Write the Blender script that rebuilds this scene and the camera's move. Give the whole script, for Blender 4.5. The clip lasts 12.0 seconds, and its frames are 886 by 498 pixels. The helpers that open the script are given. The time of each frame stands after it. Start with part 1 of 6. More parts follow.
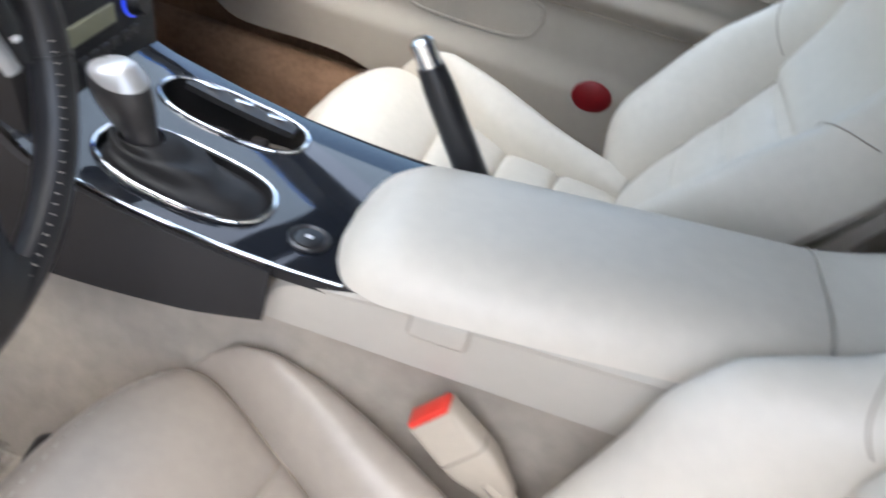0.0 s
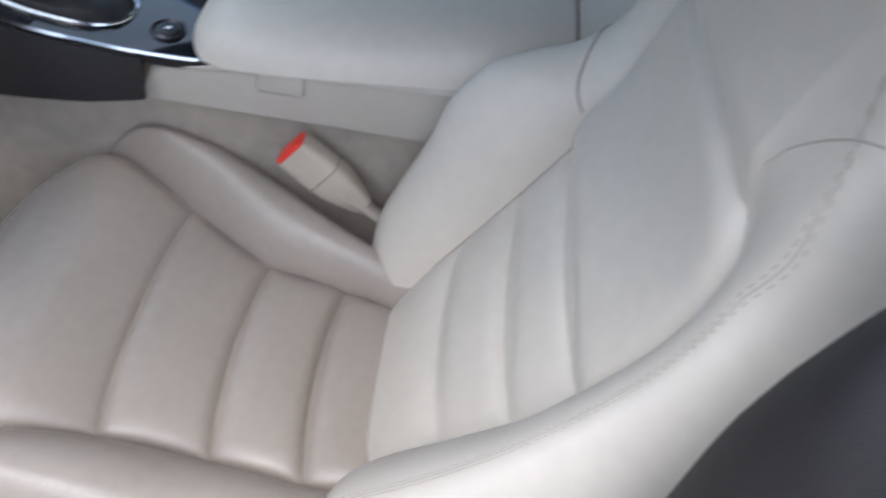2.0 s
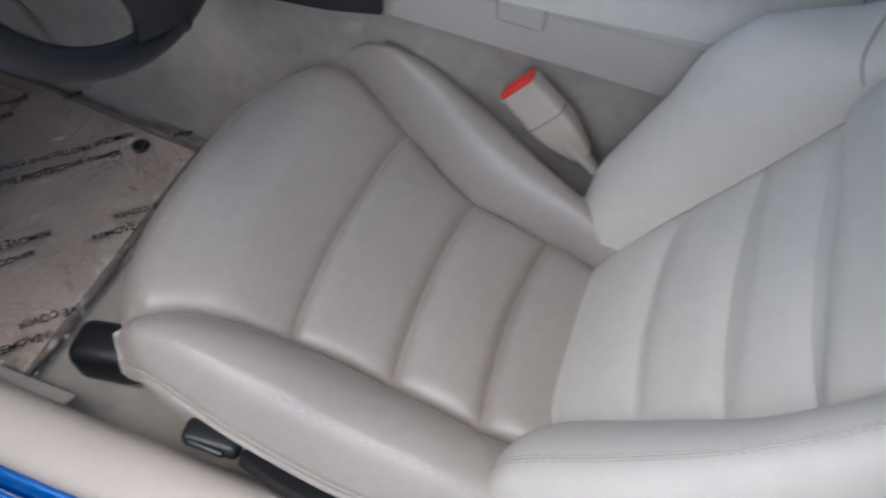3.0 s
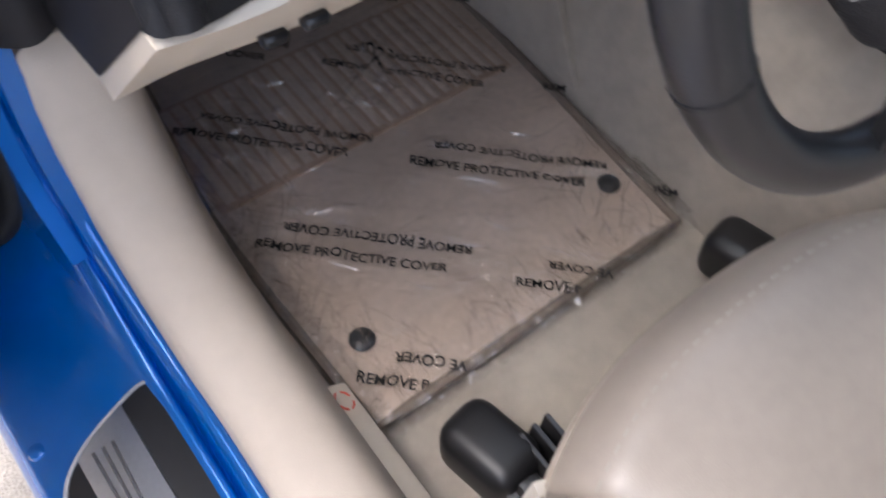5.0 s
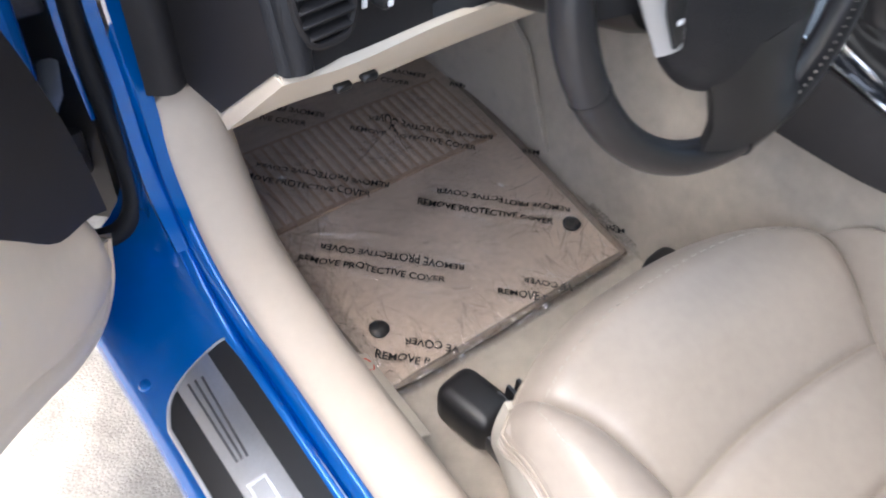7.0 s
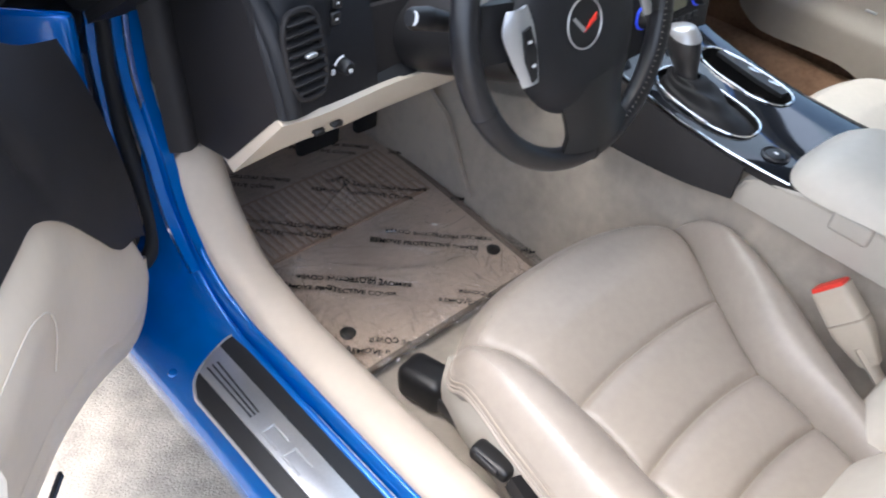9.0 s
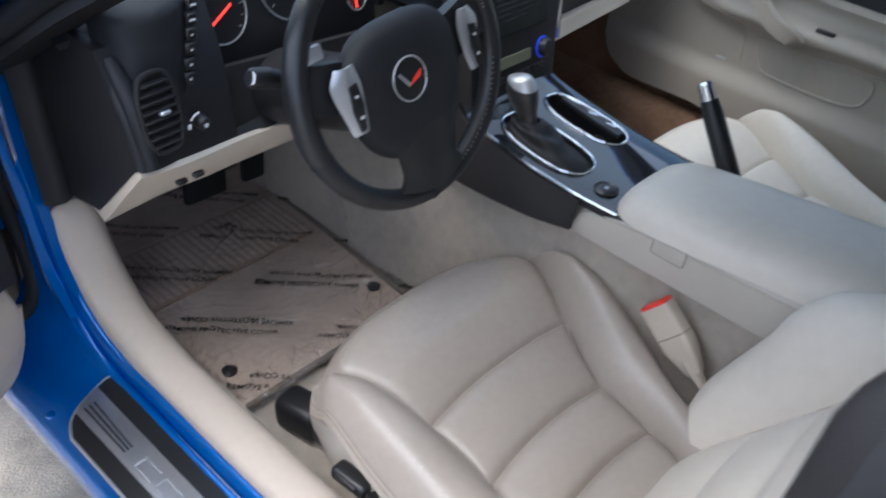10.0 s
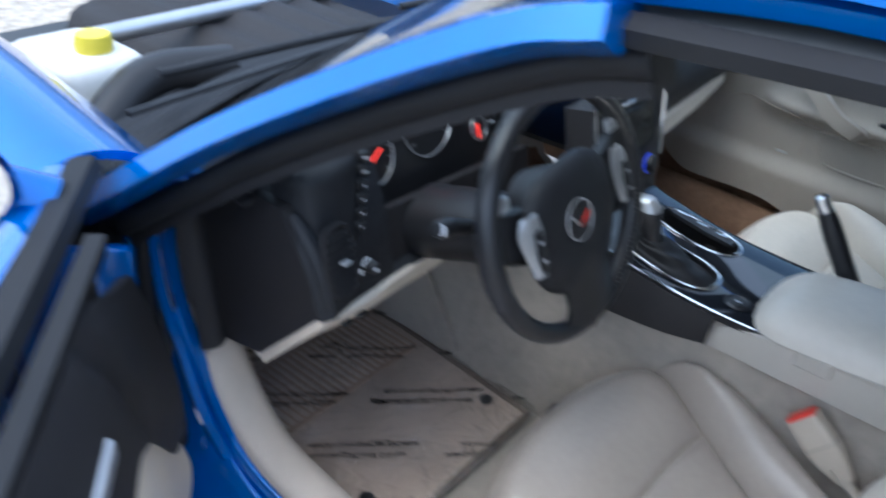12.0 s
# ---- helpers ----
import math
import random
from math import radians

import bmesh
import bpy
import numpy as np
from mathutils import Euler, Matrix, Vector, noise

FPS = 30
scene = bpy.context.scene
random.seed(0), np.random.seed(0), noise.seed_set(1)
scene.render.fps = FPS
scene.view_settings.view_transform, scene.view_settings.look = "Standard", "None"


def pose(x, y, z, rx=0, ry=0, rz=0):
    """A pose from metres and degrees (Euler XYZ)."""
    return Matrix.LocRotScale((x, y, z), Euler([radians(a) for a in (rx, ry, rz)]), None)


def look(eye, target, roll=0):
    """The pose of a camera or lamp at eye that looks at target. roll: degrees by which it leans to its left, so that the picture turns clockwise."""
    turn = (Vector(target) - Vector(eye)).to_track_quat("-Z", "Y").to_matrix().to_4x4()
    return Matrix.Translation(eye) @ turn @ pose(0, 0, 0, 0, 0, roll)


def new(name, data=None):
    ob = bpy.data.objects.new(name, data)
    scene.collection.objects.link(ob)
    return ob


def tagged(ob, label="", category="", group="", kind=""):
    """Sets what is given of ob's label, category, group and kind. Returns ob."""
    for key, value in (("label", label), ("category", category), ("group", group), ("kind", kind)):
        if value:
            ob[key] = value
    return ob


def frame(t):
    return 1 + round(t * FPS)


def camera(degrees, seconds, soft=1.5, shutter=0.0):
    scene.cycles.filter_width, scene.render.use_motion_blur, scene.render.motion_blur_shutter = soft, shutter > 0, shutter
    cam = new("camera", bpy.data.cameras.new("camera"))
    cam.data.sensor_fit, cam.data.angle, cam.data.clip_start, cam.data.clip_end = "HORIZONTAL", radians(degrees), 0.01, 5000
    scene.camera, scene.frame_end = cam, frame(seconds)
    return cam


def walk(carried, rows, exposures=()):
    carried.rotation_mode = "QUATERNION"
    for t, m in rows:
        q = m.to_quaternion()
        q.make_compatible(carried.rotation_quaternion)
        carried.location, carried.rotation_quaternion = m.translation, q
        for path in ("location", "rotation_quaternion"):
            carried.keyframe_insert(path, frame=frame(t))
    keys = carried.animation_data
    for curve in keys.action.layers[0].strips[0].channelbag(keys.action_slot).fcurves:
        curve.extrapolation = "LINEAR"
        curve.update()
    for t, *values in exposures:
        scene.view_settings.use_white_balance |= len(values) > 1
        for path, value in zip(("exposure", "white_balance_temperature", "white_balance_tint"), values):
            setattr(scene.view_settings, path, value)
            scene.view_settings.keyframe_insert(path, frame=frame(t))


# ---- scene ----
cam = camera(57.0, 12.0, soft=1.9, shutter=0.5)
PATH = [
    (0, (-0.634, 0.110, 0.986), (0.575, 0.169, 0.100), 17.0),
    (0.5, (-0.664, -0.018, 1.043), (0.507, -0.006, 0.104), 13.9),
    (1, (-0.736, -0.069, 1.087), (0.466, -0.220, 0.203), 14.2),
    (1.5, (-0.774, -0.101, 1.073), (0.336, -0.231, 0.072), 11.0),
    (2, (-0.825, -0.049, 1.087), (0.179, -0.099, -0.026), 11.0),
    (2.5, (-0.830, -0.016, 1.069), (0.143, 0.073, -0.070), 11.4),
    (3, (-0.810, 0.000, 1.048), (0.063, 0.214, -0.153), 7.7),
    (3.5, (-0.780, 0.081, 1.036), (0.003, 0.287, -0.226), 8.8),
    (3.7, (-0.752, 0.120, 1.009), (-0.008, 0.319, -0.278), 9.1),
    (5.3, (-0.703, 0.318, 0.860), (0.056, 1.181, -0.777), 8.2),
    (5.5, (-0.705, 0.317, 0.861), (0.061, 1.191, -0.767), 8.3),
    (6, (-0.716, 0.308, 0.877), (0.075, 1.201, -0.729), 8.4),
    (6.5, (-0.759, 0.254, 0.922), (0.081, 1.178, -0.640), 8.2),
    (7, (-0.848, 0.149, 0.999), (0.057, 1.100, -0.510), 8.3),
    (7.2, (-0.870, 0.092, 1.031), (0.025, 1.104, -0.430), 7.6),
    (8.8, (-1.036, -0.042, 1.101), (-0.207, 0.729, 0.117), 7.5),
    (9, (-1.043, -0.054, 1.112), (-0.200, 0.703, 0.129), 7.4),
    (9.5, (-1.040, -0.091, 1.135), (-0.136, 0.623, 0.175), 8.4),
    (10, (-1.025, -0.181, 1.172), (-0.075, 0.539, 0.262), 8.1),
    (10.5, (-1.016, -0.241, 1.196), (-0.031, 0.480, 0.324), 7.4),
    (11, (-1.044, -0.228, 1.207), (-0.028, 0.462, 0.346), 7.1),
    (11.5, (-1.073, -0.159, 1.209), (-0.041, 0.530, 0.366), 6.2),
    (12, (-1.163, 0.010, 1.236), (-0.145, 0.761, 0.431), 5.7),
]
STOPS = [(0, 1.8, 5800, 8), (1, 1.75, 5850, 8), (2, 0.9, 5400, 8), (2.5, 0.7, 5250, 7), (3.7, 0.35, 5250, 10), (5.5, 1.65, 5850, 12), (7, 1.75, 5750, 9), (9, 1.5, 5700, 8), (9.6, 1.05, 5500, 8), (10.5, 0.85, 5250, 6), (12, 0.8, 5050, 4)]
walk(cam, [(t, look(eye, target, roll)) for t, eye, target, roll in PATH], STOPS)

# ---- light ----
world = bpy.data.worlds.new("sky")
scene.world = world
world.use_nodes = True
_wt = world.node_tree
_sky = _wt.nodes.new("ShaderNodeTexSky")
_sky.sky_type = "NISHITA"
_sky.sun_disc = False
_sky.sun_elevation, _sky.sun_rotation = radians(65), radians(291)
_sky.dust_density, _sky.air_density, _sky.ozone_density = 6.0, 1.0, 0.5
_wt.nodes["Background"].inputs["Strength"].default_value = 0.15
_wt.links.new(_sky.outputs[0], _wt.nodes["Background"].inputs["Color"])
sun_data = bpy.data.lights.new("sun", "SUN")
sun_data.energy, sun_data.angle, sun_data.color = 1.45, radians(170), (1.0, 0.98, 0.96)
sun = new("sun", sun_data)
sun.matrix_world = look((-1.9, 1.0, 3.9), (-0.3, 0.4, 0.3))


# ---- materials ----
def material(name, colour, rough=0.5, metal=0.0, vary=0.12, scale=8.0, grain=0.0, grain_scale=600.0, coat=0.0, spec=0.5, tint=None):
    """A surface with mottled colour at two sizes and a fine relief."""
    m = bpy.data.materials.new(name)
    m.use_nodes = True
    t = m.node_tree
    b = t.nodes["Principled BSDF"]
    geo = t.nodes.new("ShaderNodeTexCoord")
    n1, n2 = t.nodes.new("ShaderNodeTexNoise"), t.nodes.new("ShaderNodeTexNoise")
    n1.inputs["Scale"].default_value, n1.inputs["Detail"].default_value = scale, 5.0
    n2.inputs["Scale"].default_value, n2.inputs["Detail"].default_value = scale * 14, 3.0
    mix = t.nodes.new("ShaderNodeMath")
    mix.operation = "ADD"
    half = t.nodes.new("ShaderNodeMath")
    half.operation, half.inputs[1].default_value = "MULTIPLY", 0.5
    for n in (n1, n2):
        t.links.new(geo.outputs["Object"], n.inputs["Vector"])
    t.links.new(n2.outputs["Fac"], half.inputs[0])
    t.links.new(n1.outputs["Fac"], mix.inputs[0])
    t.links.new(half.outputs[0], mix.inputs[1])
    ramp = t.nodes.new("ShaderNodeValToRGB")
    other = tint or tuple(c * (1 - vary) for c in colour)
    ramp.color_ramp.elements[0].color = (*other, 1)
    ramp.color_ramp.elements[1].color = (*[min(1, c * (1 + vary * 0.5)) for c in colour], 1)
    ramp.color_ramp.elements[0].position, ramp.color_ramp.elements[1].position = 0.5, 0.95
    t.links.new(mix.outputs[0], ramp.inputs[0])
    t.links.new(ramp.outputs[0], b.inputs["Base Color"])
    rr = t.nodes.new("ShaderNodeMapRange")
    rr.inputs[3].default_value, rr.inputs[4].default_value = max(0.02, rough * 0.85), min(1, rough * 1.15)
    t.links.new(n1.outputs["Fac"], rr.inputs[0])
    t.links.new(rr.outputs[0], b.inputs["Roughness"])
    b.inputs["Metallic"].default_value = metal
    b.inputs["Specular IOR Level"].default_value = spec
    b.inputs["Coat Weight"].default_value = coat
    b.inputs["Coat Roughness"].default_value = 0.03
    if grain:
        g = t.nodes.new("ShaderNodeTexVoronoi") if grain_scale < 1500 else t.nodes.new("ShaderNodeTexNoise")
        g.inputs["Scale"].default_value = grain_scale
        t.links.new(geo.outputs["Object"], g.inputs["Vector"])
        bump = t.nodes.new("ShaderNodeBump")
        bump.inputs["Strength"].default_value, bump.inputs["Distance"].default_value = grain, 0.0012
        t.links.new(g.outputs[0], bump.inputs["Height"])
        t.links.new(bump.outputs[0], b.inputs["Normal"])
    return m


def glowing(name, colour, strength):
    m = bpy.data.materials.new(name)
    m.use_nodes = True
    b = m.node_tree.nodes["Principled BSDF"]
    b.inputs["Base Color"].default_value = (*colour, 1)
    b.inputs["Emission Color"].default_value = (*colour, 1)
    b.inputs["Emission Strength"].default_value = strength
    return m


def clear(name, colour, rough, alpha, crease=0.0):
    """A thin clear skin: glossy where the light strikes it, else seen through."""
    m = bpy.data.materials.new(name)
    m.use_nodes = True
    t = m.node_tree
    out = t.nodes["Material Output"]
    t.nodes.remove(t.nodes["Principled BSDF"])
    gloss, through_it, mix, face = (t.nodes.new(n) for n in ("ShaderNodeBsdfGlossy", "ShaderNodeBsdfTransparent", "ShaderNodeMixShader", "ShaderNodeLayerWeight"))
    gloss.inputs["Roughness"].default_value = rough
    through_it.inputs["Color"].default_value = (*colour, 1)
    face.inputs["Blend"].default_value = 0.5
    power, scale = t.nodes.new("ShaderNodeMath"), t.nodes.new("ShaderNodeMath")
    power.operation, power.inputs[1].default_value = "POWER", 4.0
    scale.operation, scale.inputs[1].default_value = "MULTIPLY", 0.9
    t.links.new(face.outputs["Facing"], power.inputs[0])
    t.links.new(power.outputs[0], scale.inputs[0])
    if crease:
        co, n1, bump = (t.nodes.new(n) for n in ("ShaderNodeTexCoord", "ShaderNodeTexNoise", "ShaderNodeBump"))
        n1.inputs["Scale"].default_value, n1.inputs["Detail"].default_value, n1.inputs["Distortion"].default_value = 1.0, 3.0, 0.8
        stretch = t.nodes.new("ShaderNodeMapping")
        stretch.inputs["Rotation"].default_value, stretch.inputs["Scale"].default_value = (0, 0, 0.5), (16, 70, 16)
        t.links.new(co.outputs["Object"], stretch.inputs["Vector"])
        bump.inputs["Strength"].default_value, bump.inputs["Distance"].default_value = crease, 0.006
        t.links.new(stretch.outputs[0], n1.inputs["Vector"])
        t.links.new(n1.outputs["Fac"], bump.inputs["Height"])
        t.links.new(bump.outputs[0], gloss.inputs["Normal"])
        t.links.new(bump.outputs[0], face.inputs["Normal"])
    add = t.nodes.new("ShaderNodeMath")
    add.operation, add.inputs[1].default_value = "ADD", alpha
    t.links.new(scale.outputs[0], add.inputs[0])
    t.links.new(add.outputs[0], mix.inputs[0])
    t.links.new(through_it.outputs[0], mix.inputs[1])
    t.links.new(gloss.outputs[0], mix.inputs[2])
    t.links.new(mix.outputs[0], out.inputs["Surface"])
    return m


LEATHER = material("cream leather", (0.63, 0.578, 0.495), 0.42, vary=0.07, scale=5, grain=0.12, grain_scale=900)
# darker and smoother than LEATHER, for the driver's cushion
LEATHER_TAUPE = material("darker taupe leather", (0.345, 0.300, 0.255), 0.30, vary=0.10, scale=6, grain=0.12, grain_scale=900)
SEAM = material("seam thread", (0.36, 0.31, 0.25), 0.7)
STITCH = material("pale stitching", (0.40, 0.37, 0.33), 0.6)
SEAT_THREAD = material("tan seat thread", (0.46, 0.42, 0.36), 0.7)
CREAM = material("cream plastic", (0.64, 0.565, 0.46), 0.45, vary=0.05, scale=6, grain=0.2, grain_scale=1200)
VINYL = material("cream grained vinyl", (0.50, 0.465, 0.405), 0.5, vary=0.06, scale=4, grain=0.14, grain_scale=800)
CARPET = material("beige carpet", (0.52, 0.465, 0.385), 0.95, tint=(0.385, 0.34, 0.285), scale=3.2, grain=0.9, grain_scale=1800, spec=0.1)
MATTING = material("beige mat pile", (0.64, 0.53, 0.425), 0.95, vary=0.2, scale=9, grain=0.9, grain_scale=1600, spec=0.1)
SILL = material("cream sill carpet", (0.54, 0.465, 0.38), 0.6, vary=0.06, scale=6, grain=0.3, grain_scale=1200)
HEEL = material("tan heel pad", (0.52, 0.385, 0.28), 0.7, vary=0.2, scale=9, grain=0.5, grain_scale=900, spec=0.2)
# VINYL made darker: the shade on the passenger door is in this colour
DOOR_VINYL_SHADED = material("beige door vinyl with shade", (0.37, 0.33, 0.275), 0.5, vary=0.06, scale=4, grain=0.14, grain_scale=800)
DARK = material("charcoal dash vinyl", (0.014, 0.0145, 0.017), 0.46, spec=0.35, vary=0.2, scale=5, grain=0.35, grain_scale=900)
DARK_SOFT = material("charcoal soft plastic", (0.019, 0.0175, 0.018), 0.6, spec=0.35, vary=0.2, scale=6, grain=0.3, grain_scale=1100)
BLACK = material("black plastic", (0.012, 0.012, 0.013), 0.4, vary=0.2)
RUBBER = material("black rubber seal", (0.013, 0.013, 0.014), 0.62, spec=0.35, vary=0.25, scale=12)
WHEEL_LEATHER = material("black wheel leather", (0.018, 0.018, 0.020), 0.32, vary=0.2, scale=10, grain=0.10, grain_scale=1400)
GLOSS = material("piano black trim", (0.010, 0.012, 0.016), 0.06, vary=0.1, coat=0.4, spec=0.5)
CHROME = material("bright chrome", (0.85, 0.86, 0.88), 0.12, metal=1.0, vary=0.05)
SILVER = material("satin silver plastic", (0.50, 0.51, 0.52), 0.36, metal=0.65, vary=0.06)
ALUMINIUM = material("brushed aluminium", (0.62, 0.63, 0.65), 0.34, metal=0.9, vary=0.1, scale=20)
BLUE = material("blue metallic paint", (0.003, 0.135, 0.52), 0.26, metal=0.45, vary=0.10, scale=3, coat=1.0, tint=(0.003, 0.12, 0.47))
# CREAM made lighter and warmer, standing in for light the open door lacks
DOOR_CREAM_LIT = material("lightened cream door moulding", (0.72, 0.61, 0.465), 0.42, vary=0.05, scale=6, grain=0.2, grain_scale=1200)
BUCKLE_CREAM = material("beige buckle plastic", (0.50, 0.44, 0.355), 0.42, vary=0.06)
RED = material("red button plastic", (0.80, 0.05, 0.03), 0.4, vary=0.08)
RED_LENS = material("dark red reflector", (0.20, 0.008, 0.012), 0.3, vary=0.2, scale=60)
INK = material("black film print", (0.012, 0.011, 0.010), 0.5)
WHITE_MARK = material("white marking", (0.75, 0.76, 0.78), 0.5, vary=0.03)
ORANGE_MARK = material("red print", (0.65, 0.10, 0.06), 0.5)
PAVING = material("pale rough concrete", (0.48, 0.425, 0.35), 0.95, vary=0.38, scale=18, grain=1.0, grain_scale=260, spec=0.2)
STEEL = material("dark steel", (0.09, 0.09, 0.095), 0.4, metal=0.8, vary=0.3, scale=25)
HEADLINER = material("dark grey headliner", (0.10, 0.10, 0.10), 0.9, vary=0.1)
FILM = clear("clear plastic film", (0.97, 0.95, 0.94), 0.10, 0.08, 0.9)
GLASS = clear("tinted glass", (0.93, 0.96, 0.95), 0.02, 0.02)
SCREEN = material("dark display glass", (0.020, 0.024, 0.024), 0.15, vary=0.2)
LCD = material("olive display", (0.20, 0.20, 0.13), 0.4)
NEEDLE = glowing("red glowing needle", (1.0, 0.05, 0.03), 1.1)
LAMP_RED = glowing("red indicator", (1.0, 0.03, 0.05), 3.0)
WHITE_RES = material("white translucent plastic", (0.70, 0.70, 0.66), 0.5)
YELLOW = material("yellow cap", (0.75, 0.62, 0.05), 0.45)
MIRROR = material("mirror glass", (0.9, 0.92, 0.95), 0.02, metal=1.0, vary=0.01)
# beige carpet with the footwell's warm shade and film tint put into its colour
BROWN_SHADE = material("carpet browned by shade", (0.23, 0.142, 0.09), 0.95, vary=0.35, scale=8, grain=0.8, grain_scale=1600, spec=0.1)
BLUE_RING = glowing("blue ring light", (0.05, 0.10, 1.0), 0.12)

# ---- builders ----
BASE = {}


def thing(name, label, category, at=(0, 0, 0), group="", turn=0.0, kind=""):
    ob = new(name)
    ob.empty_display_size = 0.05
    ob.location = at
    ob.rotation_euler = (0, 0, radians(turn))
    BASE[ob.name] = Vector(at)
    return tagged(ob, label, category, group, kind)


def finish(name, bm, mat, smooth=True):
    bmesh.ops.recalc_face_normals(bm, faces=bm.faces)
    me = bpy.data.meshes.new(name)
    bm.to_mesh(me)
    bm.free()
    me.materials.append(mat)
    if smooth:
        me.polygons.foreach_set("use_smooth", [True] * len(me.polygons))
        me.set_sharp_from_angle(angle=radians(38))
    return me


def part(name, bm, mat, parent, label="", smooth=True):
    """A mesh in world places, made a part of its thing or of one of its parts."""
    base = BASE[parent.name]
    bmesh.ops.translate(bm, verts=bm.verts, vec=-base)
    ob = new(name, finish(name, bm, mat, smooth))
    ob.parent = parent
    BASE[ob.name] = base
    return tagged(ob, label)


def solo(name, bm, mat, label, category, kind="", group="", smooth=True):
    """A thing, or a piece of the setting, of one mesh."""
    ob = new(name, finish(name, bm, mat, smooth))
    BASE[ob.name] = Vector((0, 0, 0))
    return tagged(ob, label, category, group, kind)


def grid(f, nu, nv, thick=0.0, close=False):
    """A sheet f(u, v); thick: metres of body behind it."""
    bm = bmesh.new()
    pts = [[Vector(f(i / nu, j / nv)) for j in range(nv + 1)] for i in range(nu + (0 if close else 1))]
    vs = [[bm.verts.new(p) for p in row] for row in pts]
    n = len(vs)
    for i in range(n if close else n - 1):
        a, b = vs[i], vs[(i + 1) % n]
        for j in range(nv):
            bm.faces.new((a[j], b[j], b[j + 1], a[j + 1]))
    if thick:
        bm.normal_update()
        low = {v: bm.verts.new(v.co - v.normal * thick) for row in vs for v in row}
        faces = list(bm.faces)
        edges = [e for e in bm.edges if len(e.link_faces) == 1]
        for fc in faces:
            bm.faces.new([low[v] for v in reversed(fc.verts)])
        for e in edges:
            a, b = e.verts
            bm.faces.new((a, b, low[b], low[a]))
    return bm


def box(cx, cy, cz, sx, sy, sz, bevel=0.004, seg=2, turn=None):
    bm = bmesh.new()
    bmesh.ops.create_cube(bm, size=1)
    bmesh.ops.scale(bm, vec=(sx, sy, sz), verts=bm.verts)
    if bevel:
        bmesh.ops.bevel(bm, geom=list(bm.edges), offset=bevel, segments=seg, affect="EDGES", profile=0.5)
    if turn is not None:
        bmesh.ops.transform(bm, matrix=turn, verts=bm.verts)
    bmesh.ops.translate(bm, verts=bm.verts, vec=(cx, cy, cz))
    return bm


def spline(pts, n):
    """n + 1 places along a smooth line through pts (pairs or triples)."""
    size = len(pts[0])
    p = [Vector((*q, 0)) if size == 2 else Vector(q) for q in pts]
    p = [2 * p[0] - p[1]] + p + [2 * p[-1] - p[-2]]
    out = []
    for k in range(n + 1):
        x = k / n * (len(p) - 3)
        i = min(int(x), len(p) - 4)
        t = x - i
        a, b, c, d = p[i:i + 4]
        q = 0.5 * (2 * b + (c - a) * t + (2 * a - 5 * b + 4 * c - d) * t * t + (3 * b - a - 3 * c + d) * t ** 3)
        out.append(Vector((q.x, q.y)) if size == 2 else q)
    return out


def spline2(prof, u):
    k = u * (len(prof) - 1)
    i = min(int(k), len(prof) - 2)
    a, b = prof[i], prof[i + 1]
    return (a[0] + (b[0] - a[0]) * (k - i), a[1] + (b[1] - a[1]) * (k - i))


def along(table, x):
    """Smooth reading of a table of (x, value)."""
    n = len(table)
    if x <= table[0][0]:
        return table[0][1]
    if x >= table[-1][0]:
        return table[-1][1]

    def slope(i):
        if i in (0, n - 1):
            return 0.0
        (xa, ya), (xb, yb), (xc, yc) = table[i - 1:i + 2]
        l, r = (yb - ya) / (xb - xa), (yc - yb) / (xc - xb)
        return 0.0 if l * r <= 0 else 2 * l * r / (l + r)

    i = next(k for k in range(n - 1) if x <= table[k + 1][0])
    (x0, y0), (x1, y1) = table[i], table[i + 1]
    h = x1 - x0
    t = (x - x0) / h
    line = (y1 - y0) / h
    m0 = slope(i) if i else line
    m1 = slope(i + 1) if i + 2 < n else line
    return (2 * t ** 3 - 3 * t * t + 1) * y0 + (t ** 3 - 2 * t * t + t) * h * m0 + (3 * t * t - 2 * t ** 3) * y1 + (t ** 3 - t * t) * h * m1


def tube(pts, r, seg=10, closed=False, flat=1.0, up=(0, 0, 1)):
    """A round bar along pts; r may be one number or one a point."""
    pts = [Vector(p) for p in pts]
    rs = r if isinstance(r, (list, tuple)) else [r] * len(pts)
    bm = bmesh.new()
    rings = []
    n = len(pts)
    for i, p in enumerate(pts):
        a, b = (pts[i - 1], pts[(i + 1) % n]) if closed else (pts[max(0, i - 1)], pts[min(n - 1, i + 1)])
        d = (b - a).normalized()
        s = d.cross(Vector(up))
        s = s.normalized() if s.length > 1e-4 else d.orthogonal().normalized()
        w = s.cross(d)
        rings.append([bm.verts.new(p + rs[i] * (math.cos(2 * math.pi * k / seg) * s + flat * math.sin(2 * math.pi * k / seg) * w)) for k in range(seg)])
    for i in range(n if closed else n - 1):
        a, b = rings[i], rings[(i + 1) % n]
        for k in range(seg):
            bm.faces.new((a[k], a[(k + 1) % seg], b[(k + 1) % seg], b[k]))
    if not closed:
        bm.faces.new(rings[0])
        bm.faces.new(rings[-1])
    return bm


